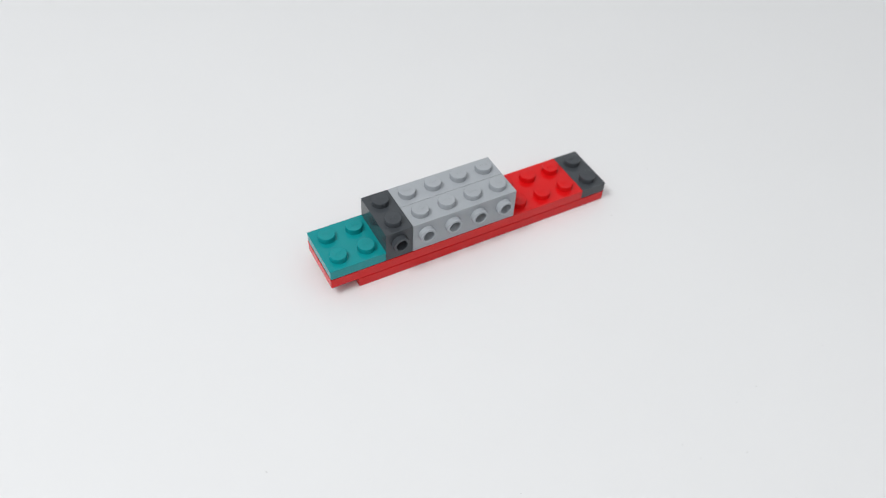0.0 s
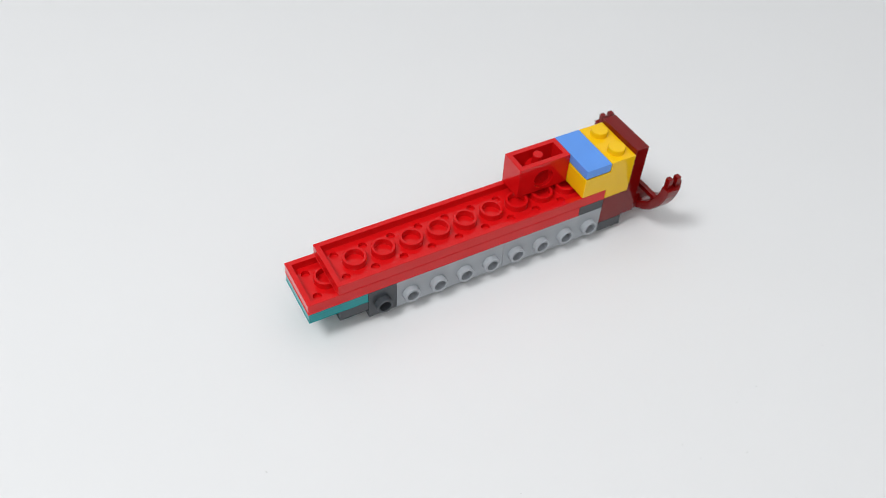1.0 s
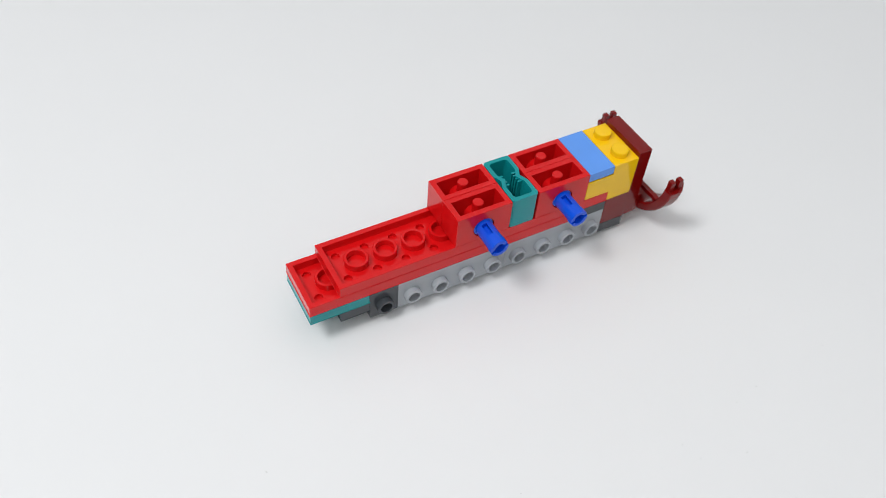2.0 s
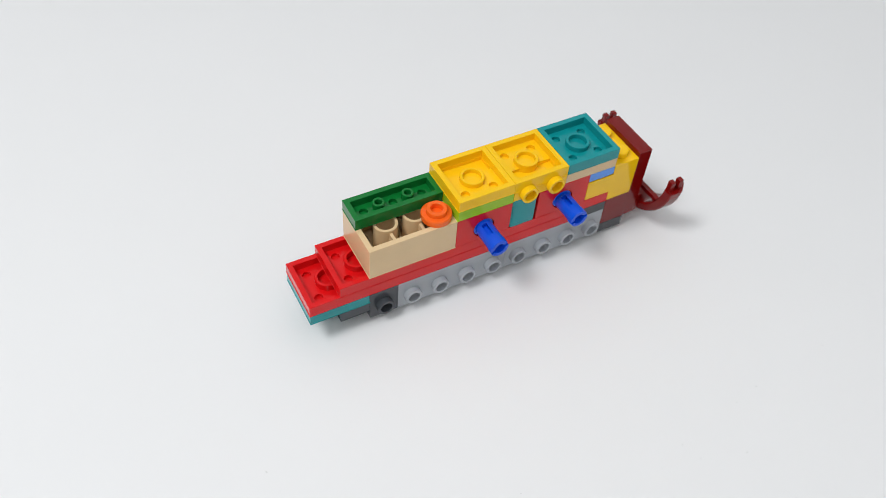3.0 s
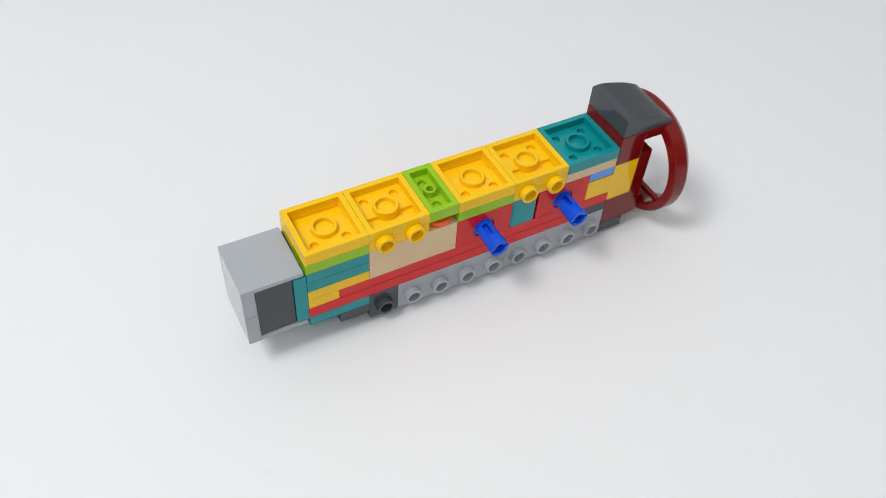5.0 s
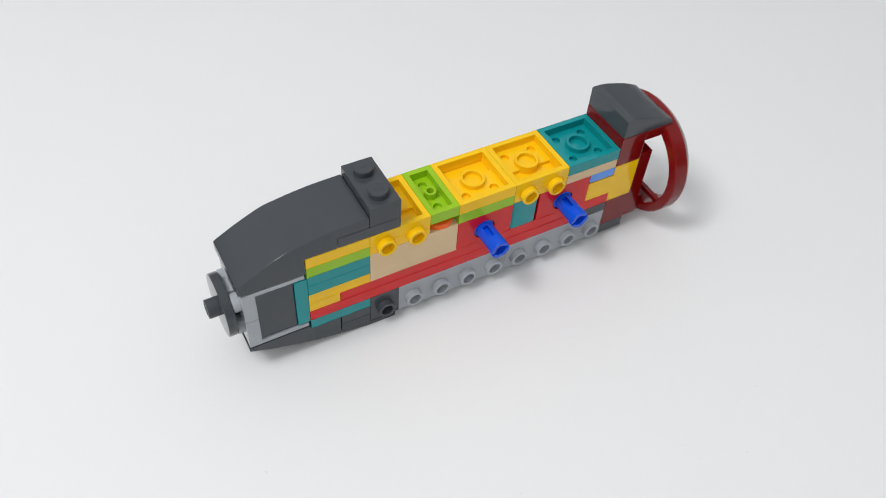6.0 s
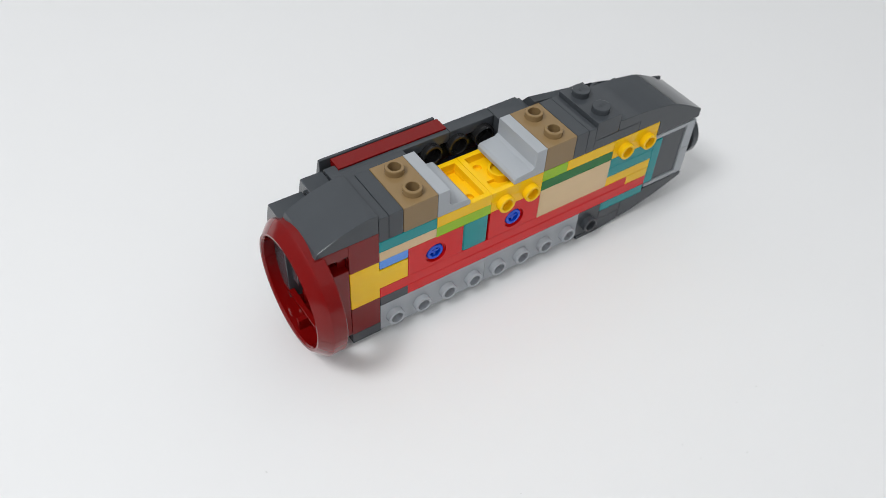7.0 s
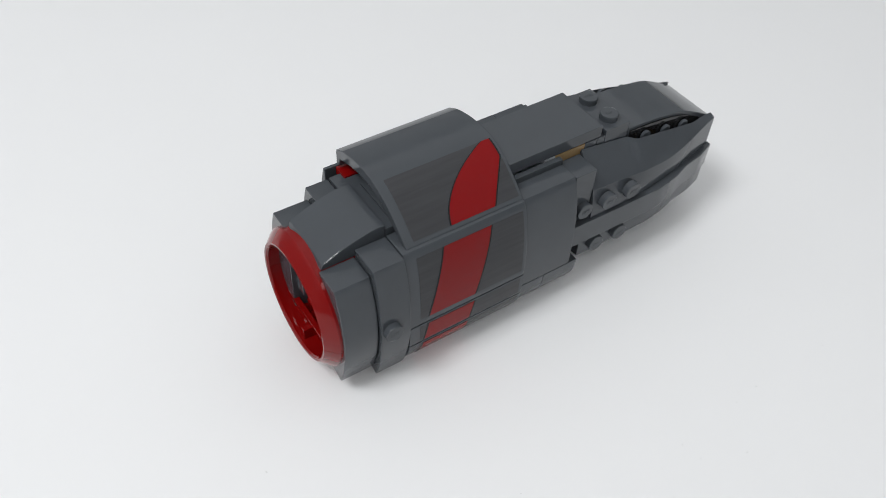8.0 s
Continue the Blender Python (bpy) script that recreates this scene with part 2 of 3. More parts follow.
# ---- the pieces, in the order in which they are put on ----
# cells are studs along the length (0 at the nose) and across (0 to 2); levels are plates above the red base
def base_stage():
    piece("red_plate", made(plate, 1, 11, 0, 2, -1, 0), RED, 0, "long red plate with tubes underneath")
    piece("red_plate", made(plate, 0, 10, 0, 2, -2, -1), RED, 0, "long red plate with tubes underneath")
    piece("dark_grey_plate", made(plate, 10, 11, 0, 2, -2, -1), DKGREY)
    piece("teal_plate", made(plate, 0, 2, 0, 2, -3, -2), TEAL)
    bm = made(plate, 2, 3, 0, 2, -5, -2, tubes=False, dimples=False)
    for y, way in ((G, "-y"), (16 - G, "+y")):
        stud(bm, (20, y, zz(-3.75)), way, True)
    piece("dark_grey_side_stud_brick", bm, DKGREY)
    for x0, times in ((3, (0, 0)), (7, (0.2, 0.3))):
        for j, t in ((0, times[0]), (1, times[1])):
            bm = made(plate, x0, x0 + 4, j, j + 1, -5, -2, tubes=False, dimples=False)
            for i in range(4):
                stud(bm, (8 * (x0 + i) + 4, G if j == 0 else 16 - G, zz(-3.75)), "-y" if j == 0 else "+y", True)
            piece("grey_side_stud_brick", bm, LTGREY, t)
    piece("dark_grey_plate", made(plate, 1, 2, 0, 2, -4, -3), DKGREY, 0.5)


RING_Y, RING_Z = 8.0, 20.7


def half_ring(bm, upper):
    """Half of the nozzle ring, round the toy's length."""
    prof = [(101.4, 15.2), (101.8, 14.9), (107.8, 14.2), (108.3, 14.5), (108.4, 15.1), (106.2, 17.3), (105.5, 17.7), (102.1, 17.6), (101.8, 17.3)]
    n = 60
    loops = []
    for i in range(n + 1):
        over = 0.095 if upper else -0.10      # the upper half reaches over the joint
        a = (math.pi * i / n + over * (2 * i / n - 1)) * (1 if upper else -1)
        loops.append([bm.verts.new((x, RING_Y + r * math.cos(a), RING_Z + r * math.sin(a))) for x, r in prof])
    m = len(prof)
    for a, b in zip(loops, loops[1:]):
        for i in range(m):
            bm.faces.new((a[i], a[(i + 1) % m], b[(i + 1) % m], b[i]))
    bm.faces.new(loops[0])
    bm.faces.new(loops[-1])


def tail_lower_stage():
    t = 0.8
    piece("dark_grey_plate", made(plate, 11, 12, 0, 2, -5, -4), DKGREY, t)
    bm = bmesh.new()
    box(bm, 88 + G, 96 - G, G, 16 - G, zz(-4), zz(-1))
    box(bm, 96 - G, 100.2, 0.2, 15.8, zz(-4), zz(3.45), 0.3)
    box(bm, 98.0, 104.0, 3.0, 13.0, zz(-4), zz(-3.0), 0.2)
    box(bm, 98.0, 102.0, 0.6, 2.6, zz(-4), zz(-2.2), 0.3)
    box(bm, 98.0, 102.0, 13.4, 15.4, zz(-4), zz(-2.2), 0.3)
    prism(bm, [(98.0, zz(-3.2)), (98.0, zz(-1.4)), (99.4, zz(-2.6)), (103.5, zz(-3.2))], "y", 6.5, 9.5, 0.1)
    half_ring(bm, False)
    box(bm, 103.6, 105.0, -4.5, 20.5, 10.2, 11.6, 0.2)
    box(bm, 100.0, 107.0, 7.3, 8.7, 5.6, 9.6, 0.2)
    box(bm, 100.0, 106.5, 1.0, 15.0, 5.2, 6.2, 0.2)
    for s in (-1, 1):
        for x in (102.2, 104.9):
            box(bm, x, x + 1.5, *sorted((8 + s * 14.7, 8 + s * 16.4)), RING_Z - 2.6, RING_Z + 1.6, 0.3)
    piece("dark_red_half_ring", bm, DKRED, t, "dark red lower half of the round nozzle ring")
    bm = bmesh.new()
    prism(bm, [(80.05, zz(0) + 0.05), (88.05, zz(0) + 0.05), (88.05, zz(-1)), (95.95, zz(-1)), (95.95, zz(3)), (88.1, zz(3)), (88.1, zz(2)), (80.05, zz(2))], "y", G, 16 - G, 0.2, 30)
    for y in (4, 12):
        stud(bm, (92, y, zz(3)), "+z", mark=False)
    piece("yellow_brick", bm, YELLOW, t, "yellow stepped brick with two studs")
    bm = bmesh.new()
    box(bm, 80 + G, 88 - G, G, 16 - G, zz(2.18), zz(3), 0.15)
    box(bm, 80.4, 87.6, 0.4, 15.6, zz(2), zz(2.3), 0)
    piece("light_blue_tile", bm, SKY, t, "smooth light blue tile")


def pin_brick(x0, j, t):
    """A red brick with a round pin hole through its side."""
    bm = bmesh.new()
    x, y0, y1 = 8 * x0, 8 * j + G, 8 * j + 8 - G
    shell(bm, x + G, x + 16 - G, y0, y1, zz(0), zz(3) - G, 1.5, 1.2)
    # the bore with its sunk collars, cut through both long sides
    cz, seg = zz(1.25), 28
    bore = []
    for r, y in ((3.05, y0), (3.05, y0 + 0.8), (2.45, y0 + 0.85), (2.45, y0 + 1.5), (2.45, y1 - 1.5), (2.45, y1 - 0.85), (3.05, y1 - 0.8), (3.05, y1)):
        bore.append([bm.verts.new((x + 8 + r * math.cos(2 * math.pi * i / seg), y, cz + r * math.sin(2 * math.pi * i / seg))) for i in range(seg)])
    for u, v in zip(bore, bore[1:]):
        for i in range(seg):
            bm.faces.new((u[i], u[(i + 1) % seg], v[(i + 1) % seg], v[i]))
    bm.normal_update()
    for y, ring in ((y0, bore[0]), (y0 + 1.5, bore[3]), (y1 - 1.5, bore[4]), (y1, bore[-1])):
        side = max((f for f in bm.faces if abs(f.normal.y) > 0.99 and abs(f.calc_center_median().y - y) < 0.02), key=lambda f: f.calc_area())
        turn = lambda v: math.atan2(v.co.z - cz, v.co.x - x - 8) % (2 * math.pi)
        corners = sorted(side.verts, key=turn)
        bm.faces.remove(side)
        near = lambda v: min(range(len(corners)), key=lambda k: abs((turn(corners[k]) - turn(v) + math.pi) % (2 * math.pi) - math.pi))
        for i in range(seg):
            u, v = ring[i], ring[(i + 1) % seg]
            k, m = near(u), near(v)
            bm.faces.new((u, v, corners[k]))
            if k != m:
                bm.faces.new((v, corners[k], corners[m]))
    lathe(bm, (x + 8, (y0 + y1) / 2, zz(1.25) + 2.5), "+z", [(1.45, 0), (1.45, 3.0), (1.3, 3.2), (0, 3.2)], 24)
    for i in (0, 1):
        stud(bm, (x + 4 + 8 * i, 8 * j + 4, zz(0)), "-z", mark=False)
    return piece("red_pin_hole_brick", bm, RED, t, "red brick with a round hole through its side")


def pin(cx, side, t):
    """A blue connector pin; it stands out by a stud's depth from the near side, or sits flush on the other."""
    bm = bmesh.new()
    z = zz(1.25)
    if side < 0:
        lathe(bm, (cx, 7.5, z), "-y", [(0, 0), (2.35, 0), (2.35, 6.3), (2.8, 6.5), (2.8, 7.2), (2.4, 7.35), (2.4, 8.3), (0, 8.3)], 28)
        lathe(bm, (cx, -0.7, z), "-y", [(0, 0), (1.1, 0), (1.1, 5.6), (0, 5.6)], 16)
        for s in (-1, 1):      # the split end: two half rounds with a slot between
            out = [(2.4 * math.cos(a), 2.4 * math.sin(a)) for a in [math.radians(17 + 146 * k / 12) for k in range(13)]]
            inn = [(1.5 * math.cos(a), 1.5 * math.sin(a)) for a in [math.radians(152 - 124 * k / 12) for k in range(13)]]
            ang = math.radians(108 + (0 if s > 0 else 180))
            rot = lambda p: (cx + p[0] * math.cos(ang) - p[1] * math.sin(ang), z + p[0] * math.sin(ang) + p[1] * math.cos(ang))
            prism(bm, [rot(p) for p in out + inn], "y", -4.4, -0.75, 0)
        lathe(bm, (cx, -4.4, z), "-y", [(1.5, 0), (2.4, 0), (2.4, 1.5), (1.5, 1.5), (1.5, 0)], 28)
        for s in (-1, 1):      # the lip, with two narrow notches
            lip = [(2.55 * math.cos(a), 2.55 * math.sin(a)) for a in [math.radians(10 + 160 * k / 12) for k in range(13)]]
            bore = [(1.5 * math.cos(a), 1.5 * math.sin(a)) for a in [math.radians(163 - 146 * k / 12) for k in range(13)]]
            ang = math.radians(20 + (0 if s > 0 else 180))
            rot = lambda p: (cx + p[0] * math.cos(ang) - p[1] * math.sin(ang), z + p[0] * math.sin(ang) + p[1] * math.cos(ang))
            prism(bm, [rot(p) for p in lip + bore], "y", -8.05, -5.85, 0.12)
    else:
        lathe(bm, (cx, 8.5, z), "+y", [(0, 0), (2.35, 0), (2.35, 7.0), (2.2, 7.2), (1.5, 7.2), (1.5, 3.0), (0, 3.0)], 28)
        box(bm, cx - 0.3, cx + 0.3, 13.5, 15.3, z - 1.6, z + 1.6, 0)
        box(bm, cx - 1.6, cx + 1.6, 13.5, 15.25, z - 0.3, z + 0.3, 0)
    piece("blue_connector_pin", bm, BLUE, t, "blue split connector pin pushed into a hole")


def step_plate(x0, low, studs_way, mat, k0, t, name="yellow_side_stud_plate"):
    """Two by two plate, studs down, with a lower row that carries two studs on its side."""
    bm = bmesh.new()
    x, zt = 8 * x0, zz(k0 + 2) - G
    low = {"-y": (x, x + 16, 0, 8), "+y": (x, x + 16, 8, 16), "-x": (x, x + 8, 0, 16)}[studs_way]
    pocket = (low[0] + 1.6, low[1] - 1.6, low[2] + 1.6, low[3] - 1.6)
    spots = [(x + 4 + 8 * i, 4 + 8 * j) for i in (0, 1) for j in (0, 1)]
    shell(bm, x + G, x + 16 - G, G, 16 - G, zz(k0 + 1) + G, zt, 1.45, 1.0, pocket=pocket,
          dimples=[s for s in spots if not (low[0] < s[0] < low[1] and low[2] < s[1] < low[3])])
    shell(bm, low[0] + G, low[1] - G, low[2] + G, low[3] - G, zz(k0) + G, zz(k0 + 1) + G, 1.5, 0.9, bev=0.12)
    tube(bm, x + 8, 8, zz(k0) + 1.0, zt - 0.8, sole=3.35)
    zs = zz(k0 + 0.62)
    if studs_way == "-y":
        spots = [(x + 4, G, zs), (x + 12, G, zs)]
    elif studs_way == "+y":
        spots = [(x + 4, 16 - G, zs), (x + 12, 16 - G, zs)]
    else:
        spots = [(x + G, 4, zs), (x + G, 12, zs)]
    for p in spots:
        stud(bm, p, studs_way, True)
    piece(name, bm, mat, t, "yellow step plate with two hollow studs on its side")


def palisade(t):
    """The teal brick of two joined round posts, studs down and open above."""
    bm = bmesh.new()
    x = 60.0

    def outline(w, l, waist):
        """Rounded square lobes that meet in a waist."""
        side = [(waist, 0.0), (waist + 0.25, 0.5), (w - 0.2, 1.9), (w, 2.5), (w, l - 0.9), (w - 0.15, l - 0.4), (w - 0.5, l - 0.1), (w - 0.9, l)]
        up = [(x + a, 8 + c) for a, c in side] + [(x - a, 8 + c) for a, c in side[::-1]]
        down = [(x - a, 8 - c) for a, c in side[1:]] + [(x + a, 8 - c) for a, c in side[:0:-1]]
        return up + down
    out = outline(3.9, 7.92, 2.8)
    inn = outline(2.75, 6.75, 1.6)
    n = len(out)
    z0, z1 = zz(0), zz(3) + 0.0
    ro = [[bm.verts.new((p[0], p[1], z)) for p in out] for z in (z0, z1)]
    ri = [[bm.verts.new((p[0], p[1], z)) for p in inn] for z in (z0 + 1.2, z1)]
    for i in range(n):
        j = (i + 1) % n
        bm.faces.new((ro[0][i], ro[0][j], ro[1][j], ro[1][i]))
        bm.faces.new((ri[0][i], ri[0][j], ri[1][j], ri[1][i]))
        bm.faces.new((ro[1][i], ro[1][j], ri[1][j], ri[1][i]))
    bm.faces.new(ro[0])
    bm.faces.new(ri[0])
    for k in range(4):          # small ribs inside the waist
        for s in (-1, 1):
            box(bm, x + s * 1.9 - 0.6, x + s * 1.9 + 0.6, 6.2 + 1.1 * k, 6.7 + 1.1 * k, z0 + 1, z1 - 0.4, 0)
    piece("teal_round_post_brick", bm, TEAL, t, "teal brick shaped like two joined round posts")


def round_plate(t):
    bm = bmesh.new()
    z = zz(4) - 0.2
    lathe(bm, (36, 4, z), "-z", [(0, 1.6), (1.5, 1.6), (1.55, 0.1), (1.7, 0), (2.5, 0), (2.65, 0.15), (2.65, 1.3), (3.75, 1.35), (3.95, 1.6), (3.95, 3.0), (3.8, 3.2), (0, 3.2)], 32)
    piece("orange_round_plate", bm, ORANGE, t, "small round orange plate with a hollow collar")


def tan_brick(t):
    bm = made(plate, 2, 5, 0, 2, 0, 3)
    for i in (3, 4):
        for y0, y1 in ((1.3, 5.0), (11.0, 14.7)):
            box(bm, 8 * i - 0.4, 8 * i + 0.4, y0, y1, zz(0) + 1, zz(3) - 1.6, 0)
    piece("tan_brick", bm, TAN, t, "hollow tan brick with tubes inside")


def core_stage():
    pin_brick(8, 1, 1.0)
    pin_brick(8, 0, 1.2)
    palisade(1.3)
    pin_brick(5, 1, 1.5)
    pin_brick(5, 0, 1.7)
    pin(48, -1, 1.8)
    pin(72, -1, 1.9)
    pin(48, 1, 2.0)
    pin(72, 1, 2.1)
    bm = bmesh.new()
    box(bm, 72 + G, 88 - G, G, 16 - G, zz(3), zz(4) - G)
    piece("tan_tile", bm, TAN, 2.2)
    piece("teal_plate", made(plate, 9, 11, 0, 2, 4, 5), TEAL, 2.3)
    step_plate(7, None, "-y", YELLOW, 3, 2.4)
    piece("lime_plate", made(plate, 5, 7, 0, 1, 3, 4), LIME, 2.5)
    step_plate(5, None, "+y", YELLOW, 3, 2.6)
    piece("lime_plate", made(plate, 7, 9, 1, 2, 3, 4), LIME, 2.35)
    tan_brick(2.7)
    piece("green_plate", made(plate, 2, 5, 1, 2, 3, 4), GREEN, 2.8)
    round_plate(3.0)
    step_plate(2, None, "-y", YELLOW, 3, 3.2)
    piece("lime_plate", made(plate, 4, 5, 0, 2, 4, 5), LIME, 3.3)
    step_plate(0, None, "-x", YELLOW, -1, 3.5)
    piece("teal_plate", made(plate, 0, 2, 0, 2, 1, 2), TEAL, 3.7)
    piece("teal_plate", made(plate, 0, 2, 0, 2, 2, 3), TEAL, 3.8)
    piece("lime_plate", made(plate, 0, 2, 0, 1, 3, 4), LIME, 4.0)
    step_plate(0, None, "+y", YELLOW, 3, 4.2)


def tail_upper_stage():
    bm = bmesh.new()
    box(bm, 88 + G, 96 - G, G, 16 - G, zz(3), zz(6))
    box(bm, 96 - G, 104.4, G, 16 - G, zz(5), zz(6), 0.2)
    box(bm, 96 - G, 98.0, 2, 14, zz(3.5), zz(5), 0.2)
    for i in (0, 1):
        for j in (0, 1):
            stud(bm, (92 + 8 * i, 4 + 8 * j, zz(6)), "+z")
    half_ring(bm, True)
    piece("dark_red_half_ring", bm, DKRED, 4.3, "dark red upper half of the round nozzle ring with four studs")
    top = [(88.1, 42.5), (90, 42.6), (92.5, 42.3), (95.5, 41.5), (98.5, 40.6), (101.2, 39.5), (103.6, 38.4)]
    bm = bmesh.new()
    prism(bm, [(88.1, zz(6) + 0.05)] + flowing(top) + [(104.2, zz(6) + 0.05)], "y", G, 16 - G, 0.15, 40)
    piece("dark_grey_curved_slope", bm, DKGREY, 4.5, "dark grey curved slope over the ring")


NOSE_Z = 18.9


def nose_stage():
    bm = bmesh.new()
    box(bm, -3.2, -0.04, G, 16 - G, NOSE_Z - 8 + G, NOSE_Z + 8 - G)
    for y in (4, 12):
        for z in (-4, 4):
            stud(bm, (-3.2, y, NOSE_Z + z), "-x")
    piece("teal_plate", bm, TEAL, 4.7, "teal plate on edge with its four studs facing the nose")
    # light grey cheeks, upper and lower, round a dark core
    for s, t in ((-1, 4.8), (1, 4.9)):
        bm = bmesh.new()
        z0, z1 = sorted((NOSE_Z + s * 0.05, NOSE_Z + s * 9.6))
        box(bm, -15.6, -12.4, G, 16 - G, z0, z1, 0.2)
        a, b = sorted((NOSE_Z + s * 8.3, NOSE_Z + s * 9.6))
        box(bm, -12.6, -0.5, G, 16 - G, a, b, 0.3)
        piece("light_grey_bracket", bm, LTGREY, t, "light grey bracket of the nose")
    bm = bmesh.new()
    box(bm, -12.3, -3.3, 0.5, 15.5, NOSE_Z - 8.2, NOSE_Z + 8.2, 0.15)
    piece("dark_grey_brick", bm, DKGREY, 5.0)
    bm = bmesh.new()
    for y in (4, 12):
        for z in (-4, 4):
            stud(bm, (-15.6, y, NOSE_Z + z), "-x")
    box(bm, -17.3, -15.65, 6, 10, NOSE_Z - 6, NOSE_Z + 6, 0.2)
    piece("light_grey_plate", bm, LTGREY, 5.1, "light grey studs behind the nose disc")
    bm = bmesh.new()
    lathe(bm, (-17.35, 8, NOSE_Z), "-x", [(0, 0), (7.8, 0), (7.9, 0.2), (7.9, 2.0), (7.7, 2.2), (3.2, 2.3), (0, 2.3)], 48)
    piece("dark_grey_disc", bm, DKGREY, 5.2, "dark grey round disc at the tip of the nose")
    bm = bmesh.new()
    lathe(bm, (-19.66, 8, NOSE_Z), "-x", [(0, 0), (2.4, 0), (2.4, 2.4), (2.25, 2.7), (1.7, 2.7), (1.55, 2.5), (1.5, 0.6), (0, 0.6)], 24)
    piece("dark_grey_pin", bm, DKGREY, 5.3, "small dark grey hollow pin on the disc")
    # underside: curved slope and the plate that holds it
    bm = bmesh.new()
    low = [(-15.8, 7.8), (-10, 5.6), (-4, 3.7), (2, 2.2), (7.8, 1.2)]
    prism(bm, [(-15.8, 9.0)] + low + [(7.8, 8.0), (-0.2, 8.0), (-0.2, 9.0)], "y", G, 16 - G, 0.2, 30)
    piece("dark_grey_curved_slope", bm, DKGREY, 5.4, "dark grey curved slope under the nose")
    bm = bmesh.new()
    prism(bm, [(8.0, 4.8), (8.0, 1.15), (16, 0.1), (23, 0.1), (23, 1.5), (15.95, 1.5), (15.95, 4.8)], "y", G, 16 - G, 0.15, 30)
    piece("dark_grey_plate", bm, DKGREY, 5.5)
    # top: carrier plate and the long curved slope
    bm = bmesh.new()
    box(bm, 8.1, 24 - G, G, 16 - G, zz(5) + G, zz(6) - G)
    for y in (4, 12):
        stud(bm, (20, y, zz(6)), "+z")
    piece("dark_grey_plate", bm, DKGREY, 5.6, "dark grey plate with two studs on the spine")
    top = [(-16.2, 31.9), (-12, 34.3), (-8, 36.3), (-4, 38.0), (0, 38.8), (4, 39.4), (8, 39.8), (12, 40.0), (15.9, 40.1)]
    bm = bmesh.new()
    prism(bm, [(-16.2, 29.2)] + flowing(top) + [(15.9, zz(6) + G), (8.0, zz(6) + G), (8.0, zz(5) + G), (-0.2, zz(5) + G), (-0.2, 28.7)], "y", G, 16 - G, 0.2, 30)
    piece("dark_grey_curved_slope", bm, DKGREY, 5.7, "long dark grey curved slope over the nose")


SPINE = zz(7.4)


def spine_stage():
    bm = bmesh.new()
    box(bm, 16 + G, 24 - G, G, 16 - G, zz(6) + G, zz(7.8))
    for y in (4, 12):
        stud(bm, (20, y, zz(7.8)), "+z")
    piece("dark_grey_plate", bm, DKGREY, 6.0, "dark grey plate with two studs on the spine")
    for flip, t0 in ((False, 6.2), (True, 6.3)):
        X = (lambda v: 112 - v) if flip else (lambda v: v)

        def bx(bm, a, b, *r):
            box(bm, *sorted((X(a), X(b))), *r)
        bm = bmesh.new()
        bx(bm, 24 + G, 26.6, G, 16 - G, zz(5) + G, SPINE - 0.1)
        bx(bm, 26.7, 30.5, G, 16 - G, zz(5) + G, SPINE)
        piece("dark_grey_slab", bm, DKGREY, t0, "dark grey block of the spine")
        bm = bmesh.new()
        bx(bm, 30.6, 40 - G, G, 16 - G, zz(5) + G, SPINE)
        for y in (4, 12):
            stud(bm, (X(35.3), y, SPINE), "+z", 4.5)
        piece("dark_tan_brick", bm, DKTAN, t0, "dark tan brick with two hollow studs")
        bm = bmesh.new()
        prof = [(40.05, zz(5) + 0.05), (49.4, zz(5) + 0.05), (49.4, zz(5) + 1.2), (48.7, zz(5) + 1.9), (44.2, zz(5) + 2.3), (43.3, zz(5) + 3.0), (43.2, SPINE), (40.05, SPINE)]
        prism(bm, [(X(a), b) for a, b in prof], "y", G, 16 - G, 0.12, 20)
        piece("light_grey_bracket", bm, LTGREY, t0, "light grey bracket that steps down between the spine blocks")


def arc(cy, cz, ry, rz, a0, a1, n=12):
    return [(cy + ry * math.cos(math.radians(a0 + (a1 - a0) * k / n)), cz + rz * math.sin(math.radians(a0 + (a1 - a0) * k / n))) for k in range(n + 1)]


def upper_skin(d, top=39.8, low=22.4, flat=6.8, inner=-0.1):
    """Outline (y, z) of an upper side panel whose face stands d from the core's side."""
    face = [(-flat - (d - flat) * math.sin(math.pi / 2 * k / 10) ** 0.9, top - (top - low) * k / 10) for k in range(11)]
    return [(inner, top)] + face + [(-d + 2.2, low), (-flat + 1.6, top - 6.0), (-flat + 1.0, top - 3), (inner, top - 3)]


def lower_skin(d, top=14.0, low=1.2, flat=5.5):
    face = arc(-flat, top + 1, d - flat, top + 1 - low, -6, -82, 10)
    return [(2 * -flat - p[0], p[1]) for p in face] + [(-0.1, low), (-0.1, top - 3.0), (-d + 3.0, top - 3.0), (-d + 2.5, top)]


def mirror(pts):
    return [(16 - y, z) for y, z in pts]


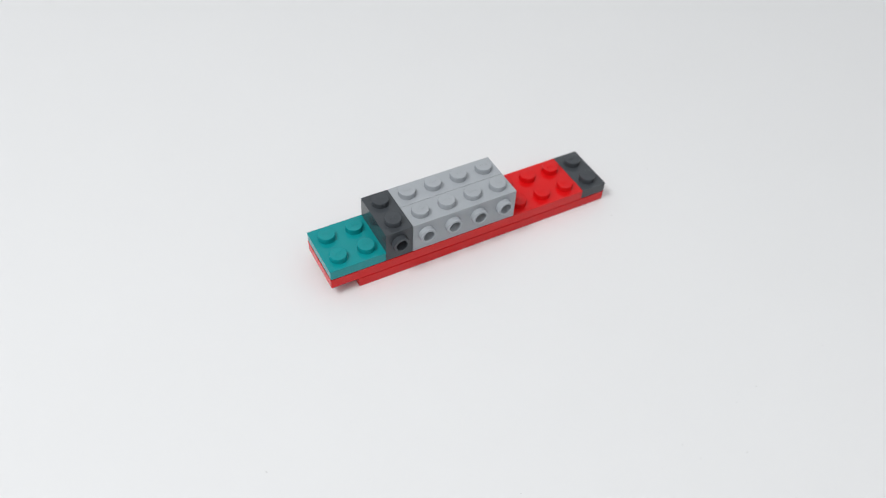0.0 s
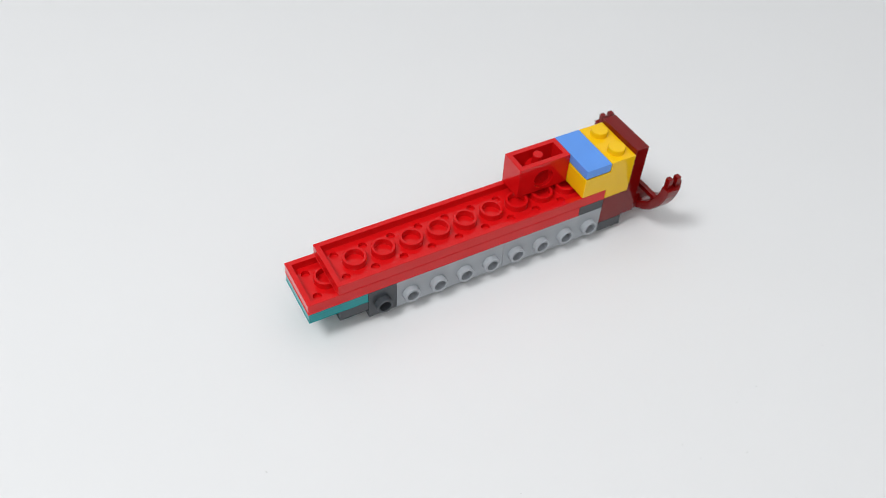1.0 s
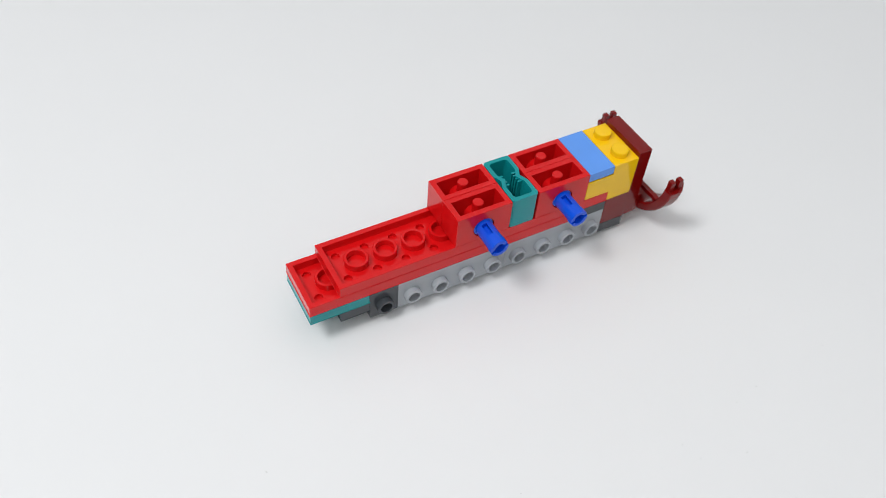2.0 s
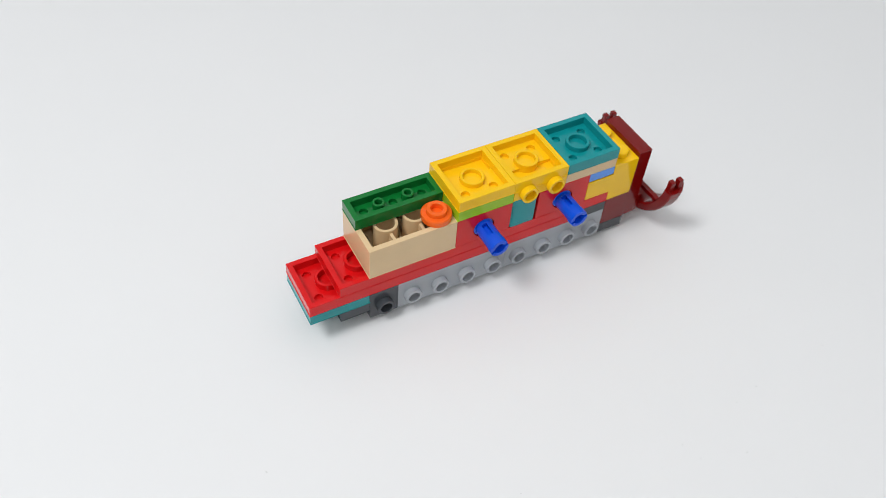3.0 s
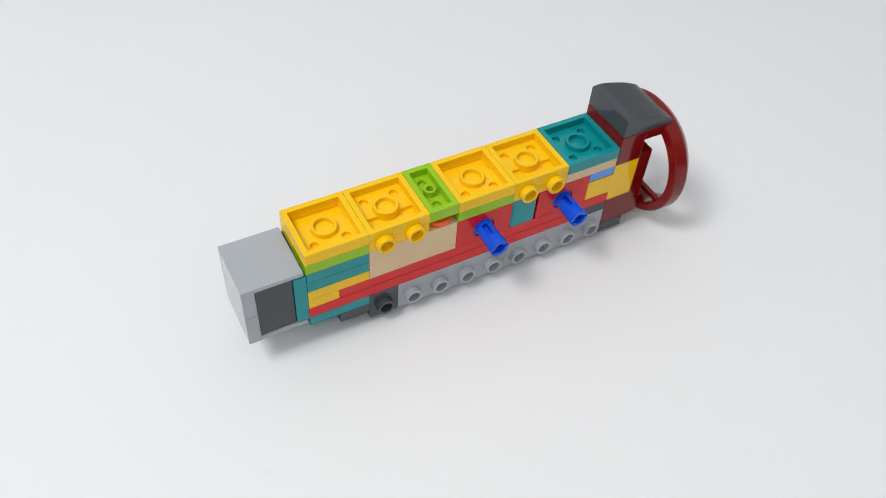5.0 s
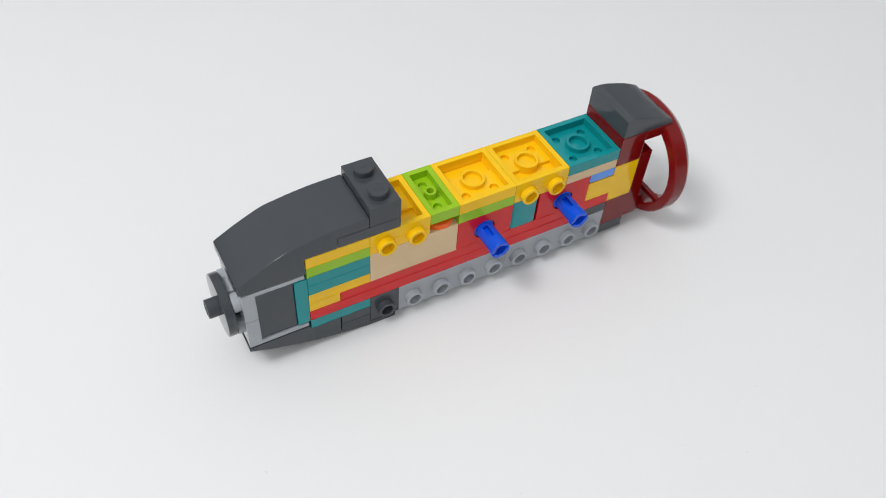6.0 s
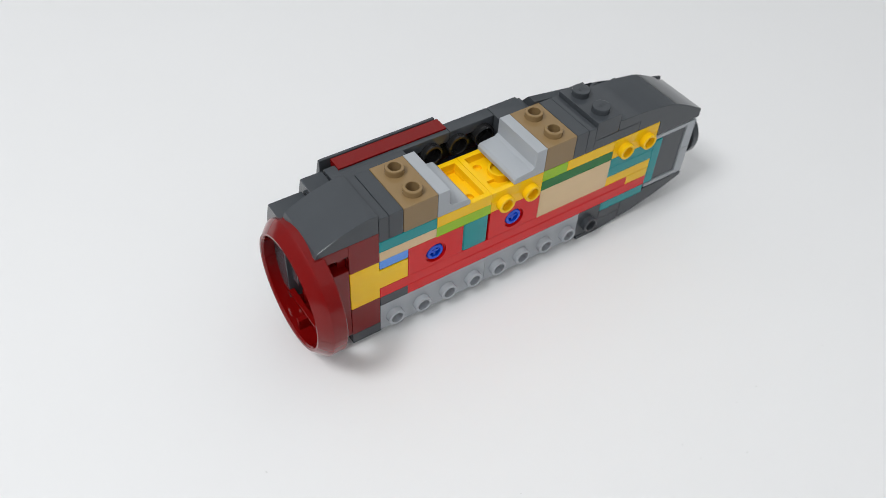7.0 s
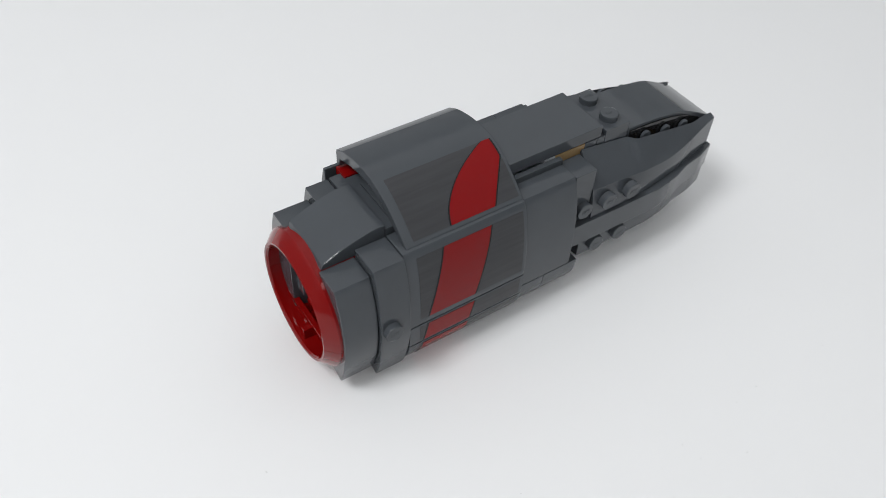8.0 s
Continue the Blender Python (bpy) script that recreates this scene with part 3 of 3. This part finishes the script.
def near_side_stage():
    t = 6.5
    for x0, x1 in ((33.0, 42.3), (42.45, 56.0)):
        sec = upper_skin(9.6, low=23.8, inner=-0.1 if x0 < 40 else -3.2)
        if x0 < 40:
            sec = sec[:12] + [(-0.1, 23.8)]
        bm = made(prism, sec, "x", x0, x1, 0.25, 30)
        if x0 < 40:
            box(bm, 32.05, 33.2, -6.2, -0.1, 21.0, 39.5, 0.1)
        piece("dark_grey_side_panel", bm, DKGREY, t, "dark grey curved side panel")
    bm = made(prism, upper_skin(9.6, inner=-3.2), "x", 56.1, 89.9, 0.2, 30)
    box(bm, 70.0, 89.9, -3.3, -0.1, 36.8, 39.8, 0.15)
    piece("dark_grey_side_panel", bm, DKGREY, t, "dark grey curved side panel")
    bm = bmesh.new()
    box(bm, 56.3, 87.0, -8.9, -4.6, 38.2, 40.3, 0.15)
    piece("dark_red_tile", bm, DKRED, t, "narrow dark red strip along the top edge")
    outer = [(-9.0, 40.6)] + [(-9.8 - 3.2 * math.sin(math.pi / 2 * k / 10) ** 0.9, 40.6 - 18.8 * k / 10) for k in range(11)] + [(-10.6, 21.8), (-9.75, 30), (-9.0, 36)]
    bm = made(prism, outer, "x", 57.0, 89.9, 0.3, 30)
    piece("dark_grey_side_panel", bm, DKGREY, t, "dark grey raised curved side panel")
    bm = bmesh.new()
    box(bm, 42.0, 66.0, -6.2, -4.6, 30.0, 38.2, 0.2)
    for x in (46, 54, 62):
        lathe(bm, (x, -4.7, 35.4), "+y", [(3.1, 0), (3.1, 2.9), (2.9, 3.1), (2.4, 3.1), (2.3, 2.9), (2.3, 0.8), (0, 0.8)], 24)
    piece("black_tube_brick", bm, BLACK, t, "black brick with three round tubes beside the spine")
    bm = made(prism, lower_skin(9.6, 15.4, 1.8, 6.0), "x", 34.0, 56.5, 0.25, 30)
    piece("dark_grey_side_panel", bm, DKGREY, t, "dark grey lower side panel")
    bm = made(prism, lower_skin(12.0, 14.8, 1.8, 8.0), "x", 56.6, 90.0, 0.3, 30)
    piece("dark_grey_side_panel", bm, DKGREY, t, "dark grey raised lower side panel")
    tail_cheek(90.1, 95.9, 39.0, 10.8, -1, t, False)
    tail_cheek(96.1, 104.9, 36.0, 9.9, -1, t, False)


def tail_cheek(x0, x1, top, out, side, t, with_stud):
    """Tall cheek beside the nozzle: flat on top, bowed face."""
    low = 2 * RING_Z - top + (2.5 if side > 0 else 0.0)
    face = [(16 + out - 3.4 * (k / 9) ** 2, RING_Z + (top - RING_Z) * k / 9) for k in range(-9, 10)]
    pts = [(16.1, low)] + face + [(16.1, top)]
    if side < 0:
        pts = mirror(pts)
    bm = made(prism, pts, "x", x0, x1, 0.25, 30)
    if with_stud:
        stud(bm, ((x0 + x1) / 2 + 1.2, 16 + out - 0.2, RING_Z + 0.8), "+y")
    if side < 0 and x0 > 96:      # its hollow back shows through the ring
        box(bm, 100.6, 104.0, 0.5, 4.0, 16.5, 22.5, 0.2)
        lathe(bm, (100.4, 3.5, 27.0), "+x", [(0, 0), (3.0, 0), (3.0, 3.2), (2.8, 3.4), (2.2, 3.4), (2.1, 0.6), (0, 0.6)], 20)
    piece("dark_grey_tail_cheek", bm, DKGREY, t, "tall curved dark grey cheek beside the nozzle ring")


def nose_side(side, times):
    """Lower nose cheek, its filler and the upper wedge, on one side of the nose."""
    Y = (lambda y: y) if side < 0 else (lambda y: 16 - y)
    way = "-y" if side < 0 else "+y"

    def outline(pts):
        return [(x, Y(y)) for x, y in pts]

    def bx(bm, x0, x1, y0, y1, z0, z1, b=0.2):
        box(bm, x0, x1, *sorted((Y(y0), Y(y1))), z0, z1, b)
    curve = [(-15.4, -0.7), (-11.0, -3.2), (-5, -5.7), (0, -7.4), (4.5, -8.4), (8.4, -8.9)]
    if side > 0:      # the far cheek reaches further and ends blunt
        curve = [(-17.6, -2.4), (-11.5, -4.6)] + curve[2:]
    front, deep = curve[0][0], (0.94 if side < 0 else 0.8)
    bm = bmesh.new()
    prism(bm, outline([(front, -0.1)] + curve + ([(8.4, -4.9)] if side < 0 else [(20.0, -8.9), (38.6, -8.7), (38.6, -4.9)]) + [(3.0, -4.9), (3.0, -0.1)]), "z", 16.4 if side < 0 else 15.6, 22.8, 0.2, 30)
    piece("dark_grey_curved_slope", bm, DKGREY, times[0], "dark grey curved slope along the side of the nose")
    bm = bmesh.new()
    if side < 0:
        bx(bm, 8.6, 24.6, -8.6, -4.9, 16.4, 23.0)
        bx(bm, 8.6, 31.8, -6.0, -4.9, 22.9, 23.8)
        bx(bm, 24.5, 32.6, -6.4, -4.9, 16.3, 23.0)
        stud(bm, (28.4, Y(-6.4), 20.6), way)
    else:
        bx(bm, 32.2, 38.6, -7.0, -0.1, 28.5, 39.0)
        bx(bm, 32.1, 38.6, -6.9, -0.1, 22.8, 28.6)
        stud(bm, (34.6, Y(-6.9), 27.0), way)
    # added black back, floor and end: the recess's shade put in as colour
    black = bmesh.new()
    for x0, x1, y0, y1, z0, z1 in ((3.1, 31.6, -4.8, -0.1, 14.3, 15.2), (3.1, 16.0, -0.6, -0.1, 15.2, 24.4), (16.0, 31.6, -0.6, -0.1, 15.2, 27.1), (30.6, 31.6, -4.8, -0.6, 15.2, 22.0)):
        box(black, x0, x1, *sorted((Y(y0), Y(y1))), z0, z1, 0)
    if side > 0:
        strip = bmesh.new()
        bx(strip, -3.0, 31.6, -3.6, -0.65, 24.0, 26.0, 0.15)
        piece("yellow_tile", strip, YELLOW, times[0], "long narrow yellow tile beside the nose")
    piece("black_brick", black, BLACK, times[0], "thin black sheets standing in for the shade between nose and side")
    piece("dark_grey_side_brick", bm, DKGREY, times[0], "dark grey brick on the side of the nose")
    bm = bmesh.new()
    prism(bm, outline([(front, -0.1)] + [(x, y * deep) for x, y in curve] + [(20, -9.1 * deep), (33.2, -9.1 * deep), (33.2, -0.1)]), "z", 8.8, 16.2 if side < 0 else 15.4, 0.2, 30)
    for x in (20.8, 29.0):
        stud(bm, (x - 0.8, Y(-9.1 * deep), 12.4), way)
    piece("dark_grey_wedge", bm, DKGREY, times[1], "dark grey lower wedge of the nose with two side studs")
    # upper wedge: from a straight rim under the slope down over a crease to an upright band
    def ease(v):
        v = min(1.0, max(0.0, v))
        return v * v * (3 - 2 * v)
    bm = bmesh.new()
    n = 60
    loops = []
    tip, base, crown = (32.9, 24.0, 42.0) if side < 0 else (33.2, 23.2, 40.2)

    def rim_height(u):
        return tip + (crown - tip) * (u ** 0.8 if side < 0 else u)
    for i in range(n + 1):
        u = i / n
        x = -15.9 + 47.8 * u
        out = -1.9 - (7.8 if side < 0 else 6.2) * math.sin(min(1, u * 1.2) * math.pi / 2)
        slot = ease((u - 0.02) / 0.2) * ease((0.68 - u) / 0.06)
        rim = -0.35 - 1.7 * slot if side > 0 else -0.5 - 2.2 * ease((u - 0.1) / 0.45)
        ledge = rim + (-0.15 - rim) * ease((u - 0.655) / 0.03)
        out = min(out, rim - 0.5)
        crease = tip - 0.5 - (2.6 if side < 0 else 3.6) * ease(u / 0.45) + (4.9 if side < 0 else 2.5) * ease((u - 0.4) / 0.6)
        soft = (0.12 + 0.88 * ease((u - 0.1) / 0.55)) * (1.0 if side < 0 else 0.6)
        top = rim_height(u)
        sec = [(ledge + 0.02, top)]
        for k in range(15):
            v = k / 14
            bend = [(1 - v) ** 2 * a + 2 * v * (1 - v) * c + v * v * d for a, c, d in ((rim, out, out), (top, crease, base))]
            w = min(1, 2 * v), max(0, 2 * v - 1)
            kink = [a + (c - a) * w[0] + (d - c) * w[1] for a, c, d in ((rim, out, out), (top, crease, base))]
            sec.append([soft * a + (1 - soft) * c for a, c in zip(bend, kink)])
        sec += [(min(-0.3, out + 1.8), base), (min(-0.28, out * 0.5), base + (top - base) * 0.5), (ledge + 0.14, top - 1.0)]
        loops.append([bm.verts.new((x, Y(a), b)) for a, b in sec])
    m = len(loops[0])
    for a, b in zip(loops, loops[1:]):
        for i in range(m):
            bm.faces.new((a[i], a[(i + 1) % m], b[(i + 1) % m], b[i]))
    bm.faces.new(loops[0])
    bm.faces.new(loops[-1])
    for x in (-4.0, 2.8, 10.2):       # small round tabs that stand up in the slot
        z = rim_height((x + 15.9) / 47.8) - 0.5
        dome = [(x + 1.5 * math.cos(math.pi * k / 10), z + 1.5 * math.sin(math.pi * k / 10)) for k in range(11)]
        prism(bm, [(x + 1.5, z - 1.5)] + dome + [(x - 1.5, z - 1.5)], "y", *sorted((Y(-0.7), Y(-1.5))), 0.15, 30)
    for x in (19.8, 28.0) if side < 0 else (19.6, 27.6):
        stud(bm, (x, Y(-9.6 if side < 0 else -7.9), 27.6 if side < 0 else 27.8), way)
    liner = bmesh.new()      # added black sheet, in place of the slot's deep shade
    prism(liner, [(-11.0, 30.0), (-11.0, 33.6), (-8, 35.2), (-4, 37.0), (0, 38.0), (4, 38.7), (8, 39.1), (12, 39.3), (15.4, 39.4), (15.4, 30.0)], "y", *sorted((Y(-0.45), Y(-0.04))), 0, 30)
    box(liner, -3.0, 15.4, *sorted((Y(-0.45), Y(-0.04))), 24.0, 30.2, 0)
    piece("black_brick", liner, BLACK, times[2], "thin black sheet standing in for the shade in the slot under the slope")
    piece("dark_grey_wedge", bm, DKGREY, times[2], "dark grey curved wedge from spine to side of the nose")


def film_strip(parent, name, mat, outline, x_of, lift, label=""):
    """A thin printed film on a curved skin: outline gives (y, z) pairs, x_of the two x ends for each."""
    bm = bmesh.new()
    rows = []
    n = len(outline)
    for i, (y, z) in enumerate(outline):
        a, b = outline[max(0, i - 1)], outline[min(n - 1, i + 1)]
        tv = Vector((b[0] - a[0], b[1] - a[1])).normalized()
        nrm = Vector((-tv.y, tv.x))
        if nrm.x * (y - 8) + nrm.y * (z - 20) < 0:
            nrm = -nrm
        x0, x1 = x_of(i / (n - 1))
        p, q = (y + nrm.x * lift, z + nrm.y * lift), (y + nrm.x * (lift - 0.05), z + nrm.y * (lift - 0.05))
        rows.append([bm.verts.new((x0, *p)), bm.verts.new((x1, *p)), bm.verts.new((x1, *q)), bm.verts.new((x0, *q))])
    for a, b in zip(rows, rows[1:]):
        for i in range(4):
            bm.faces.new((a[i], a[(i + 1) % 4], b[(i + 1) % 4], b[i]))
    bm.faces.new(rows[0])
    bm.faces.new(rows[-1])
    if isinstance(parent, float):
        return piece(name, bm, mat, parent, label)
    return subpart(name, bm, mat, parent, label)


def far_side_stage():
    t = 7.2
    # three skins, one above the other, from the tail cheeks to the waist
    bands = [(39.4, 17.2), (16.9, 10.2), (9.9, 0.8)]
    def face(z):
        if z > 17.5:
            return 16 + 5.2 + 5.6 * math.sqrt(max(0.0, 1 - ((z - 17.5) / 23.5) ** 2))
        return 16 + 10.8 * max(0.0, 1 - ((17.5 - z) / 18.0) ** 4) ** 0.6
    for k, (z1, z0) in enumerate(bands):
        zs = [z1 + (z0 - z1) * i / 12 for i in range(13)]
        skin = [(face(z), z) for z in zs]
        inner = [(face(z) - 4.0, z) for z in reversed(zs)]
        if k == 0:
            inner[-1] = (16.1, z1)
            inner.insert(-1, (16.1, z1 - 3.0))
        ob = piece("dark_grey_side_panel", made(prism, skin + inner, "x", 54.5, 87.9, 0.25, 35), DKGREY, t, "dark grey curved side panel with a printed film")
        sk = skin[1:-1]
        film_strip(ob, "film", STK_GREY, sk, lambda u: (55.6, 85.0), 0.06, "brushed grey printed film")
        e0 = {0: (64.7, 69.6), 1: (69.6, 70.8), 2: (70.8, 72.0)}[k]
        film_strip(ob, "film_stripe", STK_RED, sk, lambda u, e0=e0: (e0[0] + (e0[1] - e0[0]) * u, e0[0] + (e0[1] - e0[0]) * u + 13.0), 0.12, "dark red printed stripe")
        for off in (-0.35, 13.0):
            film_strip(ob, "film_line", STK_LINE, sk, lambda u, e0=e0, off=off: (e0[0] + (e0[1] - e0[0]) * u + off, e0[0] + (e0[1] - e0[0]) * u + off + 0.35), 0.14, "thin black printed line")
    zs = [39.4 + (1.5 - 39.4) * i / 20 for i in range(21)]
    skin = [(face(z) - 0.5, z) for z in zs]
    inner = [(face(z) - 4.5, z) for z in reversed(zs)]
    inner[-1] = (16.1, 39.4)
    inner.insert(-1, (16.1, 36.4))
    up, down = [s for s in skin if s[1] > 12], [s for s in skin if s[1] < 12]
    back, under = [s for s in inner if s[1] > 12], [s for s in inner if s[1] < 12]
    up.append((face(12.06) - 0.5, 12.06))
    back.insert(0, (face(12.06) - 4.5, 12.06))
    down.insert(0, (face(11.94) - 0.5, 11.94))
    under.append((face(11.94) - 4.5, 11.94))
    bm = made(prism, up + back, "x", 38.8, 54.4, 0.25, 35)
    box(bm, 38.9, 54.3, 16.1, 17.5, 38.6, 41.1, 0.15)
    piece("dark_grey_side_panel", bm, DKGREY, t, "dark grey curved side panel")
    for x0, x1 in ((47.0, 54.4), (36.0, 46.9)):
        piece("dark_grey_side_panel", made(prism, down + under, "x", x0, x1, 0.2, 35), DKGREY, t, "dark grey lower side panel")
    tail_cheek(88.1, 95.9, 39.2, 11.6, 1, t, True)
    tail_cheek(96.1, 104.8, 37.0, 10.4, 1, t, False)


def cover_stage():
    """The broad curved cover over the waist, the smooth tile beside it and the film on the cover."""
    top = [(-9.2, 41.2), (-9.2, 45.2), (-5.5, 47.1), (-1, 48.3), (3, 48.8), (7, 48.7), (11, 47.7), (15, 45.6), (18.9, 42.7), (22.5, 39.5)]
    under = [(21.3, 38.5), (18, 41.0), (14, 43.6), (10, 45.4), (6, 46.1), (2, 46.0), (-2, 45.2), (-7.4, 43.4), (-7.7, 41.2)]
    ob = piece("dark_grey_curved_cover", made(prism, top[:1] + flowing(top[1:]) + under, "x", 54.5, 86.5, 0.2, 30), DKGREY, 7.7, "broad smooth dark grey curved cover")
    bm = bmesh.new()
    box(bm, 25.6, 54.3, G, 16 - G, SPINE + 0.2, SPINE + 3.6, 0.2)
    piece("dark_grey_tile", bm, DKGREY, 7.8, "long smooth dark grey tile")
    skin = top[5:]      # the film lies on the near half of the arch
    dense = flowing(skin, 10)[5:-3]

    def left_edge(u):
        return 56.8 + 17.6 * math.sin(min(1, u * 0.92 + 0.02) * math.pi / 2) ** 0.8

    def right_edge(u):
        return 55.5 + 6.5 * max(0.0, (u - 0.35) / 0.65)
    film_strip(8.0, "film", STK_GREY, dense, lambda u: (55.3, 84.2), 0.06, "brushed grey printed film on the cover")
    film_strip(8.0, "film_stripe", STK_RED, dense, lambda u: (right_edge(u), left_edge(u)), 0.12, "dark red curved printed stripe")
    for edge in (left_edge, right_edge):
        film_strip(8.0, "film_line", STK_LINE, dense, lambda u, edge=edge: (edge(u) - 0.2, edge(u) + 0.2), 0.14, "thin black printed line")


base_stage()
tail_lower_stage()
core_stage()
tail_upper_stage()
nose_stage()
spine_stage()
near_side_stage()
nose_side(-1, (6.5, 6.7, 6.8))
far_side_stage()
nose_side(1, (7.2, 7.3, 7.5))
cover_stage()


# ---- the setting ----
def slab(name, x0, x1, y0, y1, z0, z1, mat, label, category, kind="structure"):
    bm = bmesh.new()
    box(bm, x0, x1, y0, y1, z0, z1, 0)
    bmesh.ops.recalc_face_normals(bm, faces=bm.faces[:])
    me = bpy.data.meshes.new(name)
    bm.to_mesh(me)
    bm.free()
    me.materials.append(mat)
    return tagged(new(name, me), label, category, "", kind)


slab("ground", -1.0, 1.1, -0.9, 1.0, -0.03, 0.0, TABLE, "smooth matte white table top", "table top")
slab("floor", -2.6, 2.6, -2.6, 2.6, -0.80, -0.75, WALL, "plain pale floor", "floor")
slab("wall_north", -2.6, 2.6, 2.6, 2.7, -0.75, 2.05, WALL, "plain pale painted wall", "wall")
slab("wall_south", -2.6, 2.6, -2.7, -2.6, -0.75, 2.05, WALL, "plain pale painted wall", "wall")
slab("wall_east", 2.6, 2.7, -2.6, 2.6, -0.75, 2.05, WALL, "plain pale painted wall", "wall")
slab("wall_west", -2.7, -2.6, -2.6, 2.6, -0.75, 2.05, WALL, "plain pale painted wall", "wall")
slab("ceiling", -2.6, 2.6, -2.6, 2.6, 2.05, 2.15, WALL, "plain pale ceiling", "ceiling")
tb = slab("table_base", -0.9, 1.0, -0.8, 0.9, -0.75, -0.034, WALL, "plain pale table base", "table", "structure")

# a few specks of dust on the white top
def dust():
    rng = random.Random(7)
    bm = bmesh.new()
    spots = [(52.5, -55.1), (83.2, -73.4), (68.3, -86.7), (84.6, -90.0), (-33.3, -41.0), (102.3, -78.4), (-11.3, -37.6), (57.4, -83.0), (124.6, -64.4), (107.9, -71.5)]
    for x, y in spots + [(rng.uniform(40, 150), rng.uniform(-90, 10)) for k in range(14)] + [(rng.uniform(-80, 60), rng.uniform(-95, -40)) for k in range(5)]:
        n, r = rng.randint(4, 7), rng.uniform(0.04, 0.11)
        a0, s = rng.uniform(0, 6.3), rng.uniform(1.0, 2.6)
        ring = []
        for k in range(n):
            a = 2 * math.pi * k / n
            px, py = r * s * math.cos(a) * rng.uniform(0.7, 1.3), r * math.sin(a)
            ring.append(((x + px * math.cos(a0) - py * math.sin(a0)) * MM, (y + px * math.sin(a0) + py * math.cos(a0)) * MM))
        low = [bm.verts.new((*q, 0.0)) for q in ring]
        peak = bm.verts.new((x * MM, y * MM, r * 0.6 * MM))
        for k in range(n):
            bm.faces.new((low[k], low[(k + 1) % n], peak))
    me = bpy.data.meshes.new("dust")
    bm.to_mesh(me)
    bm.free()
    me.materials.append(SPECK)
    return tagged(new("dust", me), "tiny grey dust specks on the white table", "dust", "", "stuff")


dust()


# ---- motion ----
# (seconds, shift x, shift y in mm, degrees about z, degrees of lean): where the toy lies from that time on
LYING = [(0.7, -10.67, -11.99, 0.08, 0.0), (1.2, -10.45, -12.1, 0.08, 0.0), (1.77, -10.56, -12.29, 0.08, 2.0), (5.73, -10.78, -12.93, 0.5, 2.0)]
TURNED = [(7.0, 5.46, -13.05, 185.27, 0.0), (7.2, 5.71, -14.53, 185.01, 0.0), (7.7, 5.52, -16.33, 185.22, 0.0)]


def lying(dx, dy, rz, lean):
    s = math.sin(radians(lean))
    return (dx, dy - 8.85 * s, rz, lean, 8.0 * abs(s))


def toy_pose(dx, dy, rz, rx=0.0, lift=0.0):
    """The toy lying at a shift from its first place, turned rz about its middle; rx: the roll about its length."""
    mid = Matrix.Translation(Vector((44, 8, 8.85)) * MM)
    return Matrix.Translation(Vector((dx, dy, lift)) * MM) @ mid @ pose(0, 0, 0, 0, 0, rz) @ pose(0, 0, 0, rx) @ mid.inverted()


def toy_rows():
    """Rows of the toy's pose; it rests between them."""
    rows = [(1, toy_pose(0, 0, 0, 180)), (19, toy_pose(0, 0, 0, 180))]
    dx, dy, rz, lean = LYING[0][1:]
    for k in (1, 2):
        rows.append((19 + k, toy_pose(dx * k / 3, dy * k / 3, rz, 180 - 60 * k, 22)))
    last = lying(*LYING[0][1:])
    rows.append((22, toy_pose(*last)))
    for t, *now in LYING[1:]:
        now = lying(*now)
        rows += [(frame(t) - 1, toy_pose(*last)), (frame(t), toy_pose(*now))]
        last = now
    rows.append((208, toy_pose(*last)))
    end = lying(*TURNED[0][1:])
    for k in (1, 2):
        mid = [u + (v - u) * k / 3 for u, v in zip(last, end)]
        rows.append((208 + k, toy_pose(*mid[:4], 4)))
    last = end
    rows.append((211, toy_pose(*last)))
    for t, *now in TURNED[1:]:
        now = lying(*now)
        rows += [(frame(t) - 1, toy_pose(*last)), (frame(t), toy_pose(*now))]
        last = now
    rows.append((frame(8.0), toy_pose(*last)))
    out = {}
    for f, m in rows:
        out[f] = m
    return sorted(out.items())


def motions():
    rows = toy_rows()
    walk(toy, [((f - 1) / FPS, m) for f, m in rows])

    def toy_at(f):
        return [m for g, m in rows if g <= f][-1]
    # pieces not yet used lie in rows on the table behind the camera
    x, y, deep = -0.30, -0.32, 0.0
    for ob, t, c in PIECES:
        if t <= 0:
            continue
        here = frame(t) - 1
        turn = toy_at(here).to_quaternion()
        pts = [turn @ v.co for v in ob.data.vertices]
        lo = [min(p[k] for p in pts) for k in range(3)]
        hi = [max(p[k] for p in pts) for k in range(3)]
        if x + hi[0] - lo[0] > 0.22:
            x, y, deep = -0.30, y - deep - 0.012, 0.0
        spot = Vector((x - lo[0], y - hi[1], -lo[2]))
        x += hi[0] - lo[0] + 0.012
        deep = max(deep, hi[1] - lo[1])
        wait = Matrix.Translation(spot) @ turn.to_matrix().to_4x4()
        keys = []
        for f, m in rows:
            if f < here:
                keys.append((f, m.inverted() @ wait))
        keys = [k for k in keys if k[0] < here - 1] + [(here - 1, toy_at(here - 1).inverted() @ wait)]
        home = Matrix.Translation(c)
        keys += [(here, home), (frame(8.0), home)]
        walk(ob, [((f - 1) / FPS, m) for f, m in keys if f >= 1])


motions()
